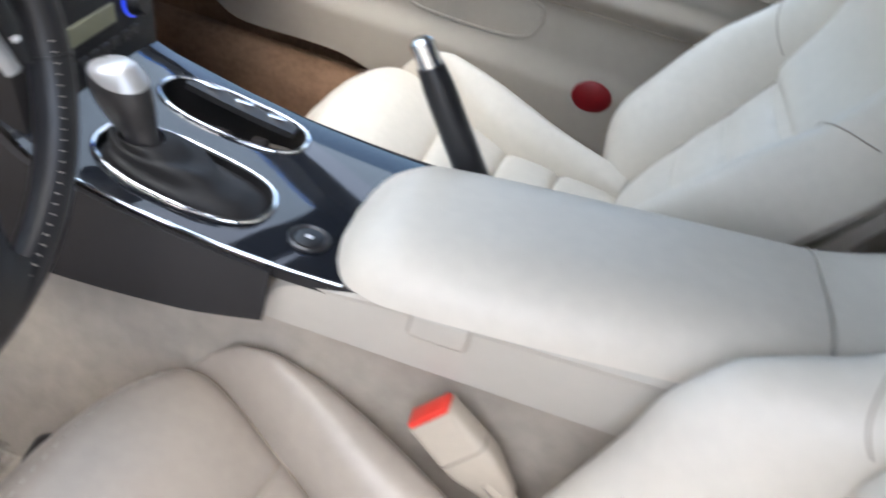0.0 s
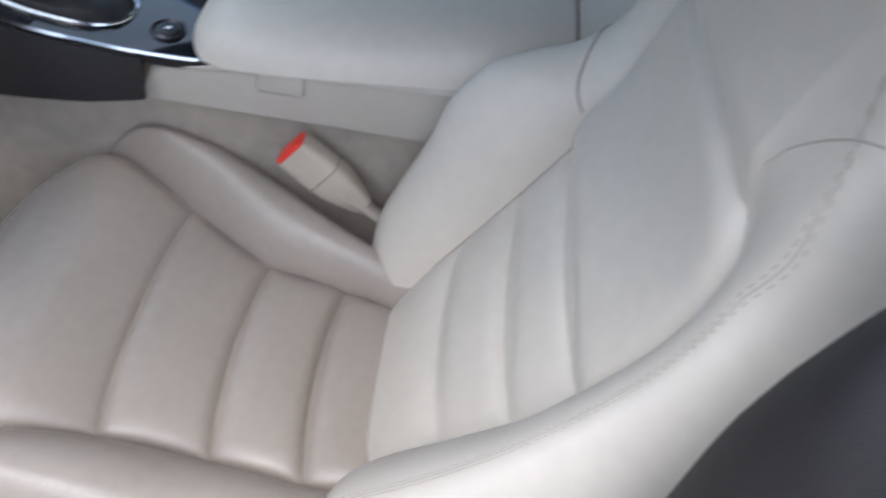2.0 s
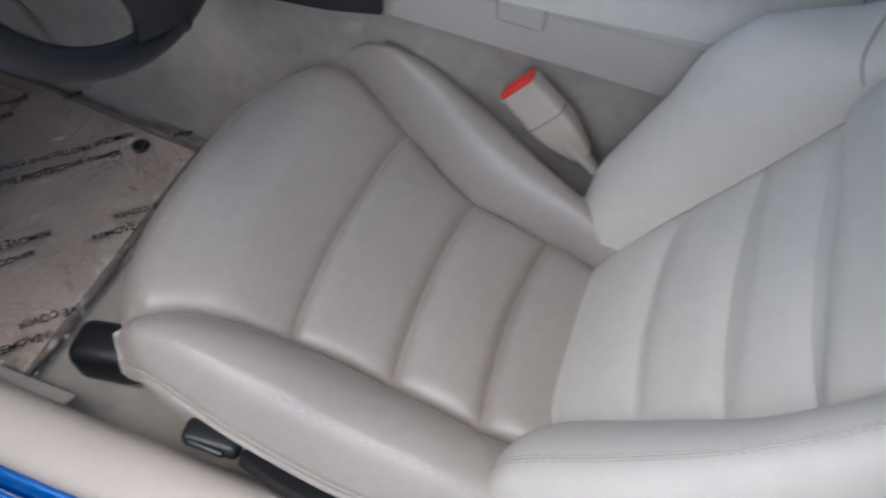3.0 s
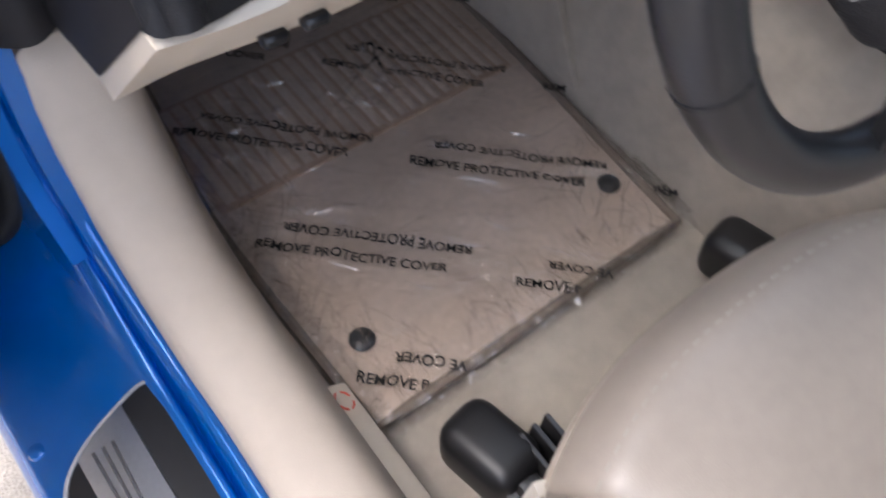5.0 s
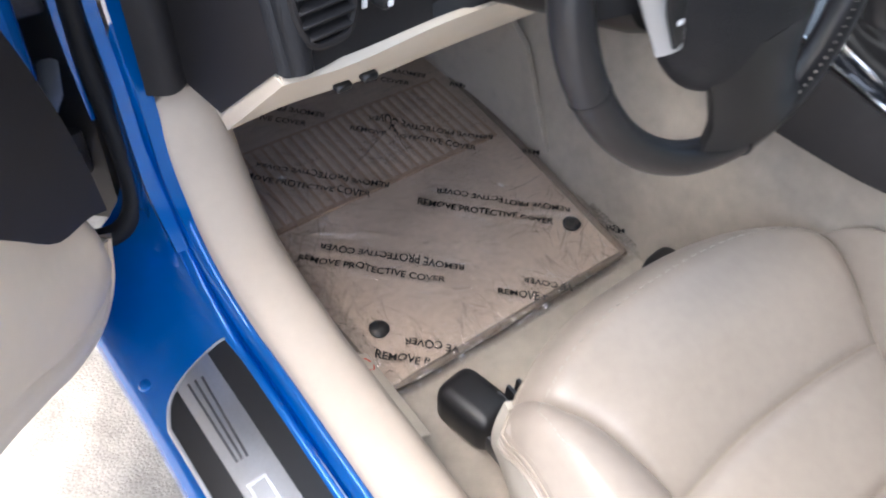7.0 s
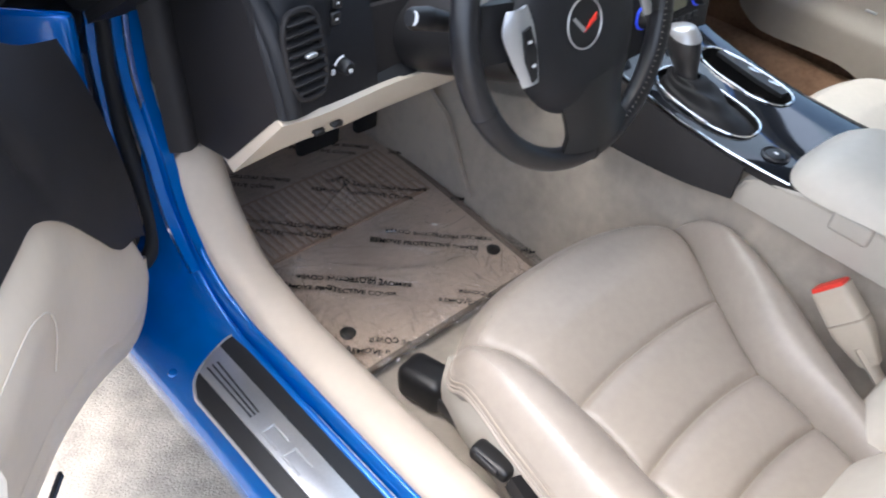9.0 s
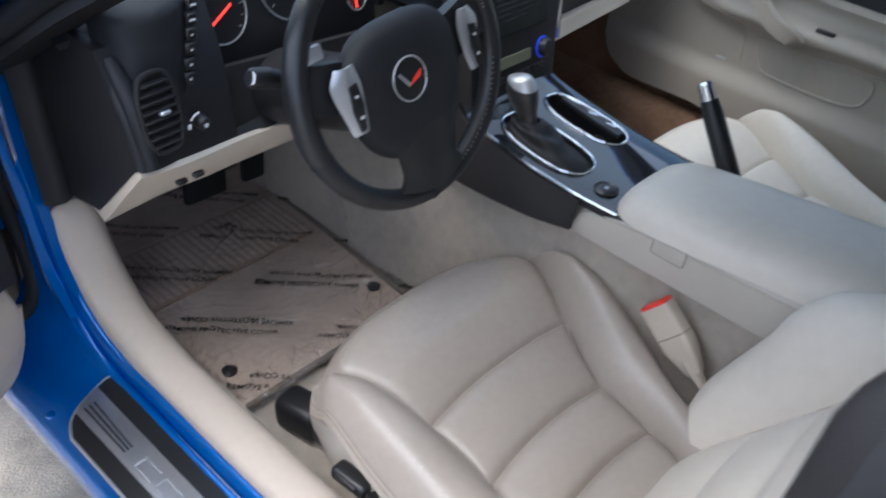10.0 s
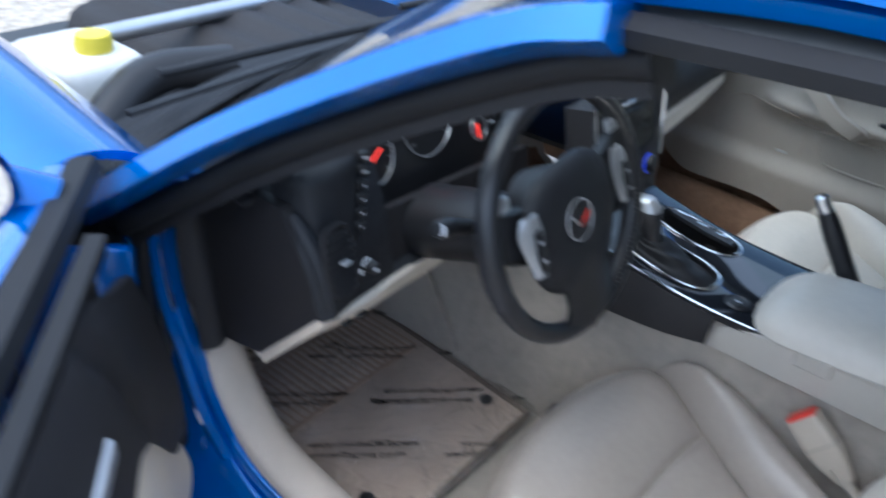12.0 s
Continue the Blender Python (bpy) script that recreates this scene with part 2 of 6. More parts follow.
def sweep(pts, section, up=(0, 0, 1), closed=False):
    """A bar of the given cross-section (pairs: sideways, up) along pts."""
    pts = [Vector(p) for p in pts]
    bm = bmesh.new()
    rings = []
    n = len(pts)
    for i, p in enumerate(pts):
        a, b = (pts[i - 1], pts[(i + 1) % n]) if closed else (pts[max(0, i - 1)], pts[min(n - 1, i + 1)])
        d = (b - a).normalized()
        s = d.cross(Vector(up)).normalized()
        w = s.cross(d)
        rings.append([bm.verts.new(p + s * x + w * y) for x, y in section])
    m = len(section)
    for i in range(n if closed else n - 1):
        a, b = rings[i], rings[(i + 1) % n]
        for k in range(m):
            bm.faces.new((a[k], a[(k + 1) % m], b[(k + 1) % m], b[k]))
    if not closed:
        bm.faces.new(rings[0])
        bm.faces.new(rings[-1])
    return bm


def lathe(profile, seg, m):
    """A turned form: (radius, height) pairs about z, set by the matrix m."""
    bm = bmesh.new()
    rings = [[bm.verts.new((r * math.cos(2 * math.pi * k / seg), r * math.sin(2 * math.pi * k / seg), z)) for k in range(seg)] for r, z in profile]
    for a, b in zip(rings, rings[1:]):
        for k in range(seg):
            bm.faces.new((a[k], a[(k + 1) % seg], b[(k + 1) % seg], b[k]))
    bm.faces.new(rings[0])
    bm.faces.new(rings[-1])
    bmesh.ops.transform(bm, matrix=m, verts=bm.verts)
    return bm


def prism(poly, depth, m, bevel=0.003):
    """A flat outline (x, y) given a depth along z, its edges rounded, set by m."""
    bm = bmesh.new()
    low = [bm.verts.new((x, y, 0)) for x, y in poly]
    face = bm.faces.new(low)
    top = bmesh.ops.extrude_face_region(bm, geom=[face])
    vs = [v for v in top["geom"] if isinstance(v, bmesh.types.BMVert)]
    bmesh.ops.translate(bm, verts=vs, vec=(0, 0, depth))
    if bevel:
        rim = [e for e in bm.edges if all(abs(v.co.z - depth) < 1e-6 for v in e.verts)]
        bmesh.ops.bevel(bm, geom=rim, offset=bevel, segments=2, affect="EDGES", profile=0.5)
    bmesh.ops.transform(bm, matrix=m, verts=bm.verts)
    return bm


def frame_at(origin, x_axis, y_axis):
    """The pose whose x and y axes lie that way."""
    x = Vector(x_axis).normalized()
    z = x.cross(Vector(y_axis)).normalized()
    y = z.cross(x)
    return Matrix(((x.x, y.x, z.x, origin[0]), (x.y, y.y, z.y, origin[1]), (x.z, y.z, z.z, origin[2]), (0, 0, 0, 1)))


def lettering(text, size, m, depth=0.0003, centre=False):
    cu = bpy.data.curves.new("letters", "FONT")
    cu.body, cu.size, cu.extrude, cu.offset = text, size, depth, size * 0.018
    if centre:
        cu.align_x, cu.align_y = "CENTER", "CENTER"
    ob = bpy.data.objects.new("letters", cu)
    me = bpy.data.meshes.new_from_object(ob)
    bm = bmesh.new()
    bm.from_mesh(me)
    bpy.data.objects.remove(ob)
    bmesh.ops.transform(bm, matrix=m, verts=bm.verts)
    return bm


def joined(*bms):
    out = bmesh.new()
    for b in bms:
        me = bpy.data.meshes.new("piece")
        b.to_mesh(me)
        b.free()
        out.from_mesh(me)
        bpy.data.meshes.remove(me)
    return out

# ---- setting ----
solo("ground", grid(lambda u, v: (-400 + 800 * u, -400 + 800 * v, 0), 8, 8), PAVING, "pale rough concrete ground beside the car", "ground", "structure")

# the car's shell
FLOOR = 0.19
BODY = thing("car_body", "bright blue metallic sports car body with open door", "car body", (0, 0.3, 0))


def floor_z(y):
    return along([(-0.4, FLOOR), (1.02, FLOOR), (1.09, 0.23), (1.15, 0.36), (1.2, 0.50)], y)


solo("floor", grid(lambda u, v: (-0.66 + 1.40 * u, -0.6 + 1.8 * v, floor_z(-0.6 + 1.8 * v)), 10, 30, 0.03), CARPET, "beige carpeted car floor rising into the footwells", "floor", "structure")


def tunnel(u, v):
    y = -0.30 + 1.45 * v
    top = along([(-0.3, 0.535), (0.30, 0.535), (0.46, 0.50), (0.58, 0.47), (0.75, 0.42), (1.15, 0.42)], y)
    wide = along([(-0.3, 0.0), (0.55, 0.0), (0.8, 0.006), (1.15, 0.02)], y)
    foot = along([(-0.3, 0.175), (0.2, 0.175), (0.5, 0.160), (1.15, 0.150)], y)
    half = spline([(-foot, -1.0), (-foot + 0.014, -0.92), (-0.132, -0.55), (-0.116, -0.14), (-0.108, -0.03), (-0.09, 0.0), (0.0, 0.0)], 24)
    q = spline2(half, u * 2 if u < 0.5 else 2 - u * 2)
    x = q[0] - wide
    z = top + q[1] * (top - FLOOR + 0.012) - (0.006 * math.sin(9 * y) * max(0, -q[1]) if q[1] > -0.9 else 0)
    return (x if u < 0.5 else -0.01 - x, y, z)


part("tunnel", grid(tunnel, 40, 40), CARPET, BODY, "beige carpeted transmission tunnel")
part("firewall", box(0.02, 1.20, 0.43, 1.42, 0.04, 0.50, 0.01), CARPET, BODY, "carpeted bulkhead")
part("kick_panel", prism([(0.20, 0), (0.62, 0), (0.66, 0.10), (0.40, 0.20), (0.28, 0.13), (0.22, 0.03)], 0.012, frame_at((-0.150, 0.50, 0.225), (0, 1, 0), (0, 0, 1)), 0.006), CARPET, BODY, "beige panel on the tunnel side")


# driver's sill: carpeted roll, blue ledge, outer rocker
def roll_x(y):
    return along([(-0.5, -0.632), (0.35, -0.632), (0.55, -0.630), (0.75, -0.632), (0.90, -0.625)], y)


def roll_side(u, v):
    y = -0.45 + 1.228 * v
    x = roll_x(y)
    rise = along([(0.55, 0.0), (0.66, 0.025), (0.72, 0.07), (0.78, 0.15), (0.86, 0.26)], y)
    prof = spline([(0.074, -0.13), (0.056, -0.060), (0.040, -0.010), (0.022, 0.010), (-0.004, 0.014), (-0.022, 0.008), (-0.030, -0.008), (-0.032, -0.05)], 24)
    q = spline2(prof, u)
    lift = min(1.0, max(0.0, (q[1] + 0.13) / 0.11)) if u < 0.6 else 1.0
    return (x + q[0] + 0.10 * max(0, y - 0.76) * (1 if u < 0.6 else 0.3), y, 0.318 + q[1] + rise * lift)


part("sill_roll", grid(roll_side, 24, 48, -0.012), SILL, BODY, "cream padded sill trim")


def ledge_rise(y):
    return along([(0.60, 0.0), (0.66, 0.018), (0.72, 0.065), (0.75, 0.105), (0.79, 0.18), (0.84, 0.29)], y)


def ledge(u, v):
    y = -0.45 + 1.265 * v
    x0 = roll_x(y) - 0.026
    prof = spline([(0.004, 0.010), (-0.004, 0.026), (-0.011, 0.027), (-0.016, 0.016), (-0.018, 0.006), (-0.021, 0.014), (-0.028, 0.014), (-0.040, 0.006), (-0.08, 0.002), (-0.114, -0.003), (-0.128, -0.014), (-0.134, -0.034), (-0.126, -0.08), (-0.10, -0.15)], 48)
    q = spline2(prof, u)
    k = -q[0]
    rise = ledge_rise(y) * along([(0.018, 1.0), (0.030, 0.62), (0.045, 0.22), (0.08, 0.06), (0.15, 0.0)], k)
    return (x0 + q[0], y, 0.286 + q[1] + rise)


part("rocker", grid(ledge, 48, 56, -0.01), BLUE, BODY, "glossy blue door sill")
part("sill_plug", lathe([(0.007, 0), (0.006, 0.003), (0.001, 0.004)], 12, pose(-0.772, 0.619, 0.281)), BLUE, BODY, "small blue body plug")

# door jamb up to the windscreen pillar
JAMB = [(-0.664, 0.70, 0.345), (-0.667, 0.747, 0.405), (-0.662, 0.79, 0.485), (-0.660, 0.828, 0.58), (-0.654, 0.83, 0.68), (-0.640, 0.78, 0.755)]
part("jamb_flange", sweep(spline(JAMB, 24), [(-0.007, -0.008), (0.007, -0.008), (0.008, 0.007), (-0.007, 0.008)], up=(0, -1, 0.4)), BLUE, BODY, "blue door jamb flange")
part("jamb_flange", sweep(spline([(x - 0.018, y + 0.008, z - 0.004) for x, y, z in JAMB], 24), [(-0.006, -0.006), (0.006, -0.006), (0.006, 0.006), (-0.006, 0.006)], up=(0, -1, 0.4)), BLUE, BODY, "blue door jamb flange")
SEAL = [(-0.775, 0.835, 0.300), (-0.745, 0.805, 0.303), (-0.715, 0.788, 0.318), (-0.694, 0.790, 0.355), (-0.690, 0.812, 0.42), (-0.692, 0.838, 0.50), (-0.690, 0.848, 0.60), (-0.682, 0.845, 0.69), (-0.668, 0.80, 0.765), (-0.655, 0.72, 0.82)]
part("jamb_seal", tube(spline(SEAL, 44), 0.0115, 12), RUBBER, BODY, "black rubber door seal")
part("jamb_strip", sweep(spline([(-0.700, 0.835, 0.434), (-0.704, 0.846, 0.52), (-0.704, 0.852, 0.62), (-0.700, 0.85, 0.70)], 12), [(-0.005, -0.005), (0.005, -0.005), (0.005, 0.005), (-0.005, 0.005)], up=(0, -1, 0)), BLUE, BODY, "thin blue jamb strip")
part("hinge_pocket", grid(lambda u, v: (-0.685 - 0.15 * u, 0.862 + 0.045 * math.sin(math.pi * u), 0.27 + 0.46 * v), 10, 10, 0.02), BLACK, BODY, "dark hinge pocket")
part("fender_edge", sweep([(-0.842, 0.83, 0.26), (-0.862, 0.825, 0.45), (-0.862, 0.82, 0.62), (-0.82, 0.82, 0.74)], [(-0.012, -0.014), (0.012, -0.014), (0.012, 0.014), (-0.012, 0.014)], up=(0, 1, 0)), BLUE, BODY, "blue fender edge")
for z in (0.375, 0.575):
    hin = part("hinge", joined(box(-0.738, 0.866, z, 0.055, 0.024, 0.060, 0.005), box(-0.765, 0.838, z, 0.02, 0.055, 0.045, 0.004), tube([(-0.768, 0.812, z - 0.035), (-0.768, 0.812, z + 0.035)], 0.009, 12)), STEEL, BODY, "black steel door hinge")
    for dx in (-0.014, 0.014):
        part("bolt", lathe([(0.007, 0), (0.007, 0.004), (0.004, 0.006), (0.001, 0.006)], 6, frame_at((-0.738 + dx, 0.853, z + 0.006), (1, 0, 0), (0, 0, 1))), STEEL, hin)
part("check_strap", tube([(-0.722, 0.862, 0.49), (-0.738, 0.80, 0.50), (-0.770, 0.74, 0.51)], 0.010, 10, flat=0.5), SILVER, BODY, "bright door check strap")
part("wiring_boot", tube(spline([(-0.72, 0.87, 0.655), (-0.745, 0.83, 0.65), (-0.775, 0.80, 0.65), (-0.79, 0.77, 0.65)], 16), [0.018 + 0.003 * (k % 2) for k in range(17)], 12), RUBBER, BODY, "ribbed black rubber cable boot")

# windscreen pillar, roof, rear pillar
APIL = [(-0.725, 0.86, 0.705), (-0.70, 0.78, 0.765), (-0.665, 0.66, 0.855), (-0.625, 0.50, 0.955), (-0.595, 0.36, 1.030), (-0.585, 0.28, 1.055)]
SEC = [(-0.035, -0.012), (-0.028, 0.018), (0.0, 0.028), (0.040, 0.024), (0.055, 0.0), (0.03, -0.016)]
RPIL = [(-0.618, -0.178, 1.078), (-0.640, -0.188, 1.040), (-0.660, -0.196, 1.000), (-0.684, -0.200, 0.962), (-0.712, -0.198, 0.925), (-0.738, -0.196, 0.850), (-0.750, -0.205, 0.75), (-0.748, -0.236, 0.50), (-0.738, -0.22, 0.32)]


def rear_seal(z):
    """Where the rear edge of the door opening lies at a height: x (outward) and y."""
    rows = sorted((q[2], q[0], q[1]) for q in RPIL)
    return along([(q[0], -q[1]) for q in rows], z), along([(q[0], q[2]) for q in rows], z)


for side in (1, -1):
    pil = [(side * x, y, z) for x, y, z in APIL]
    part("windscreen_pillar", sweep(spline(pil, 24), [(side * a, b) for a, b in SEC], up=(0, 0.5, 1)), BLUE, BODY, "blue windscreen pillar")
    part("pillar_seal", tube(spline([(x + side * 0.012, y - 0.022, z - 0.022) for x, y, z in pil], 24), 0.016, 10), RUBBER, BODY, "black rubber window seal")
    part("pillar_trim", sweep(spline([(x + side * 0.040, y - 0.018, z - 0.035) for x, y, z in pil], 24), [(-0.03, -0.02), (0.03, -0.02), (0.025, 0.022), (-0.025, 0.022)], up=(0, 0.5, 1)), DARK_SOFT, BODY, "charcoal pillar trim")
    rail = [(side * x, y, z) for x, y, z in [(-0.585, 0.28, 1.058), (-0.588, 0.12, 1.070), (-0.600, -0.04, 1.080), (-0.618, -0.178, 1.078)]]
    part("roof_rail_seal", sweep(spline(rail, 12), [(-0.016, -0.014), (0.016, -0.014), (0.018, 0.0), (0.0, 0.010), (-0.018, 0.0)]), RUBBER, BODY, "black rubber roof seal")
    bp = [(side * x, y, z) for x, y, z in RPIL]
    part("rear_pillar_seal", sweep(spline(bp, 24), [(-0.009, -0.008), (0.009, -0.008), (0.010, 0.007), (-0.008, 0.008)], up=(0, 1, 0)), RUBBER, BODY, "black rubber window seal")
    part("rear_pillar_seal", tube(spline([(x + side * 0.022, y - 0.018, z) for x, y, z in bp], 24), 0.011, 8), RUBBER, BODY, "black rubber door seal")


def roof(u, v):
    x = -0.575 + 1.15 * u
    y = 0.33 - 0.62 * v
    a = 2 * u - 1
    return (x, y, 1.142 - 0.034 * a * a - 0.022 * abs(a) ** 8 + along([(-0.3, 0.0), (0.1, 0.004), (0.34, -0.022)], y))


part("roof", grid(roof, 24, 14, 0.016), BLUE, BODY, "blue painted roof panel")
part("headlining", grid(lambda u, v: Vector(roof(u, v)) - Vector((0, 0, 0.019)), 16, 10, 0.003), HEADLINER, BODY, "dark grey roof lining")
for side in (-1, 1):
    part("roof_edge", sweep([(side * 0.572, 0.32 - 0.62 * k / 10, roof(0.0, k / 10)[2] + 0.034) for k in range(11)], [(-0.020, -0.010), (0.020, -0.010), (0.018, 0.008), (-0.018, 0.008)]), BLUE, BODY, "blue roof panel edge")
solo("ceiling", sweep([(-0.54, -0.285, 1.060), (-0.3, -0.285, 1.082), (0, -0.285, 1.09), (0.3, -0.285, 1.082), (0.54, -0.285, 1.060)], [(-0.035, -0.012), (0.035, -0.012), (0.035, 0.010), (-0.035, 0.010)]), HEADLINER, "dark grey headliner band under the roof hoop", "ceiling", "structure")
part("header", sweep([(-0.58, 0.335, 1.045), (-0.3, 0.365, 1.075), (0, 0.375, 1.085), (0.3, 0.365, 1.075), (0.58, 0.335, 1.045)], [(-0.03, -0.02), (0.03, -0.02), (0.03, 0.018), (-0.03, 0.018)]), BLACK, BODY, "black windscreen header")


def quarter(side):
    def f(u, v):
        y = -0.20 - 1.45 * v
        top = along([(-1.7, 0.86), (-1.0, 0.97), (-0.2, 1.07)], y)
        wide = along([(-1.7, 0.80), (-0.9, 0.90), (-0.2, 0.80)], y)
        prof = spline([(-0.570, top + 0.03), (-0.655, top - 0.010), (-0.720, 0.955), (-0.770, 0.87), (-wide, 0.70), (-wide, 0.45), (-0.80, 0.25)], 24)
        q = spline2(prof, u)
        return (side * -1 * q[0], y + (rear_seal(q[1])[1] - 0.014 + 0.20) * (1 - v) ** 6, q[1])
    return f


for side in (-1, 1):
    part("quarter_panel", grid(quarter(side), 26, 14, 0.012), BLUE, BODY, "blue rear quarter panel")
    part("pillar_inner_trim", grid(lambda u, v: (lambda z: (side * (rear_seal(z)[0] + 0.004 - 0.03 * v), rear_seal(z)[1] - 0.022 - 0.22 * v, z))(1.06 - 0.80 * u), 24, 6, -side * 0.010), DARK_SOFT if side < 0 else VINYL, BODY, "charcoal rear pillar trim" if side < 0 else "cream rear pillar trim")
    part("quarter_trim", grid(lambda u, v: (side * (0.700 - 0.05 * u), -0.44 - 1.1 * v, 0.30 + 0.74 * u - 0.16 * u * v), 8, 10, 0.012), VINYL, BODY, "cream trim behind the seats")


def belt_trim(u, v):
    """Soft charcoal bulge inside the door opening's rear edge."""
    z = 1.02 - 0.60 * u
    xs, ys = rear_seal(z)
    edge = along([(0.42, -0.655), (0.80, -0.661), (0.86, -0.669), (0.92, -0.680), (0.97, -0.672), (1.02, -0.644)], z)
    ye = along([(0.42, -0.180), (0.90, -0.181), (0.97, -0.204), (1.02, -0.215)], z)
    path = [(-xs + 0.004, ys - 0.012), ((edge - xs) / 2, min(ye + 0.004, ys - 0.004) if z > 0.95 else ye + 0.004), (edge, ye), (edge + 0.022, ye - 0.033), (edge + 0.030, -0.32)]
    q = spline2(spline(path, 16), v)
    return (q[0], q[1], z)


part("belt_guide_trim", grid(belt_trim, 30, 20, 0.006), DARK_SOFT, BODY, "soft charcoal belt guide trim")
part("roof_bow", grid(lambda u, v: (-0.58 + 1.16 * u, -0.29 - 0.10 * v, 1.118 - 0.07 * (2 * u - 1) ** 2 - 0.02 * v), 20, 4, 0.012), BLUE, BODY, "blue roof hoop")
part("rear_bulkhead", grid(lambda u, v: (-0.66 + 1.34 * u, -0.46 - 0.1 * v, 0.19 + 0.50 * v), 8, 6, 0.02), CARPET, BODY, "beige carpeted wall behind the seats")
part("rear_hatch", grid(lambda u, v: (-0.57 + 1.14 * u + (0.06 * v) * (2 * u - 1), -0.37 - 1.26 * v, 1.098 - 0.060 * (2 * u - 1) ** 2 - 0.20 * v ** 1.5), 20, 14, 0.014), BLUE, BODY, "blue rear hatch")
part("tail_panel", grid(lambda u, v: (-0.66 + 1.32 * u, -1.62 - 0.03 * math.sin(math.pi * v), 0.25 + 0.62 * v), 14, 8, 0.014), BLUE, BODY, "blue tail panel")
part("rear_shelf", box(0.0, -1.05, 0.67, 1.32, 1.0, 0.03, 0.008), CARPET, BODY, "beige carpeted luggage shelf")
glass = part("rear_window", grid(lambda u, v: (-0.56 + 1.12 * u, -0.40 - 1.1 * v, 1.10 - 0.06 * (2 * u - 1) ** 2 - 0.26 * v * v), 12, 10, 0.004), GLASS, BODY, "tinted rear glass")
glass.visible_shadow = False


def screen_f(u, v):
    a = 2 * u - 1
    half = 0.665 - 0.085 * v
    y = 0.865 + 0.14 * (1 - a * a) - v * (0.54 - 0.03 * a * a)
    return (half * a, y, 0.725 + 0.03 * (1 - a * a) * (1 - v) + 0.345 * v - 0.035 * (1 - v) * v * 0 + 0.028 * (1 - a * a) * v)


ws = part("windscreen", grid(screen_f, 20, 14, 0.005), GLASS, BODY, "tinted windscreen glass")
ws.visible_shadow = False
part("cowl", grid(lambda u, v: (-0.70 + 1.40 * u, 0.885 + 0.15 * (1 - (2 * u - 1) ** 2) + 0.16 * v, 0.722 + 0.02 * (1 - (2 * u - 1) ** 2) - 0.05 * v + 0.008 * math.sin(v * 20)), 20, 16, 0.01), BLACK, BODY, "black plastic windscreen cowl")
for k in range(2):
    part("wiper", joined(tube([(-0.52 + 0.55 * k, 1.03 + 0.02 * k, 0.775), (-0.20 + 0.55 * k, 0.985, 0.785), (0.02 + 0.5 * k, 0.955, 0.79)], 0.008, 8), tube([(-0.62 + 0.55 * k, 0.955, 0.765), (0.0 + 0.5 * k, 0.945, 0.792)], 0.005, 6)), BLACK, BODY, "black windscreen wiper")


def fender(side):
    def f(u, v):
        y = 0.80 + 1.30 * v
        crown = along([(0.8, 0.80), (1.3, 0.86), (1.7, 0.85), (2.1, 0.68)], y)
        prof = spline([(0.66, crown - 0.06), (0.72, crown - 0.012), (0.79, crown), (0.87, crown - 0.05), (0.905, crown - 0.18), (0.90, 0.45), (0.86, 0.22)], 24)
        q = spline2(prof, u)
        return (side * q[0], y, q[1])
    return f


for side in (-1, 1):
    part("fender", grid(fender(side), 26, 20, 0.012), BLUE, BODY, "blue front fender")

# engine bay behind the raised bonnet line
BAY = thing("engine_bay", "open engine bay with black plastic covers", "engine bay", (0, 1.5, 0.4))
part("tray", box(0, 1.55, 0.52, 1.30, 0.9, 0.04, 0.01), BLACK, BAY, "black engine bay tray")
part("engine_cover", grid(lambda u, v: (-0.28 + 0.56 * u, 1.16 + 0.6 * v, 0.60 + 0.10 * math.sin(math.pi * u) ** 0.5 + 0.006 * math.sin(40 * u)), 30, 12, 0.02), DARK_SOFT, BAY, "charcoal ribbed engine cover")
res = part("reservoir", box(-0.50, 1.30, 0.66, 0.16, 0.20, 0.16, 0.03, 3), WHITE_RES, BAY, "white coolant reservoir")
part("cap", lathe([(0.030, 0), (0.032, 0.012), (0.028, 0.028), (0.005, 0.030)], 16, pose(-0.49, 1.26, 0.74)), YELLOW, res, "yellow filler cap")
part("air_duct", tube(spline([(-0.60, 1.12, 0.64), (-0.45, 1.18, 0.70), (-0.30, 1.15, 0.70)], 12), 0.04, 12), BLACK, BAY)
part("fuse_box", box(-0.60, 1.55, 0.64, 0.14, 0.22, 0.14, 0.012), BLACK, BAY)
part("strut_bar", tube([(-0.62, 1.42, 0.70), (0.62, 1.42, 0.70)], 0.018, 10), ALUMINIUM, BAY, "aluminium strut brace")

# sill plate
PLATE = thing("sill_plate", "brushed aluminium sill plate with black carbon-look borders", "sill plate", (-0.72, 0.4, 0.27))
PO = frame_at((-0.727, 0.618, 0.2925), (0, -1, 0), (1, 0, 0.06))


def plate_outline(w, l):
    """Outline of the plate with its swept front end."""
    front = spline([(0.004, w * 0.95), (0.0035, w * 0.62), (0.018, -w * 0.20), (0.036, -w * 0.72), (0.062, -w)], 16)
    return [(p.x, p.y) for p in front] + [(l, -w), (l, w), (0.012, w)]


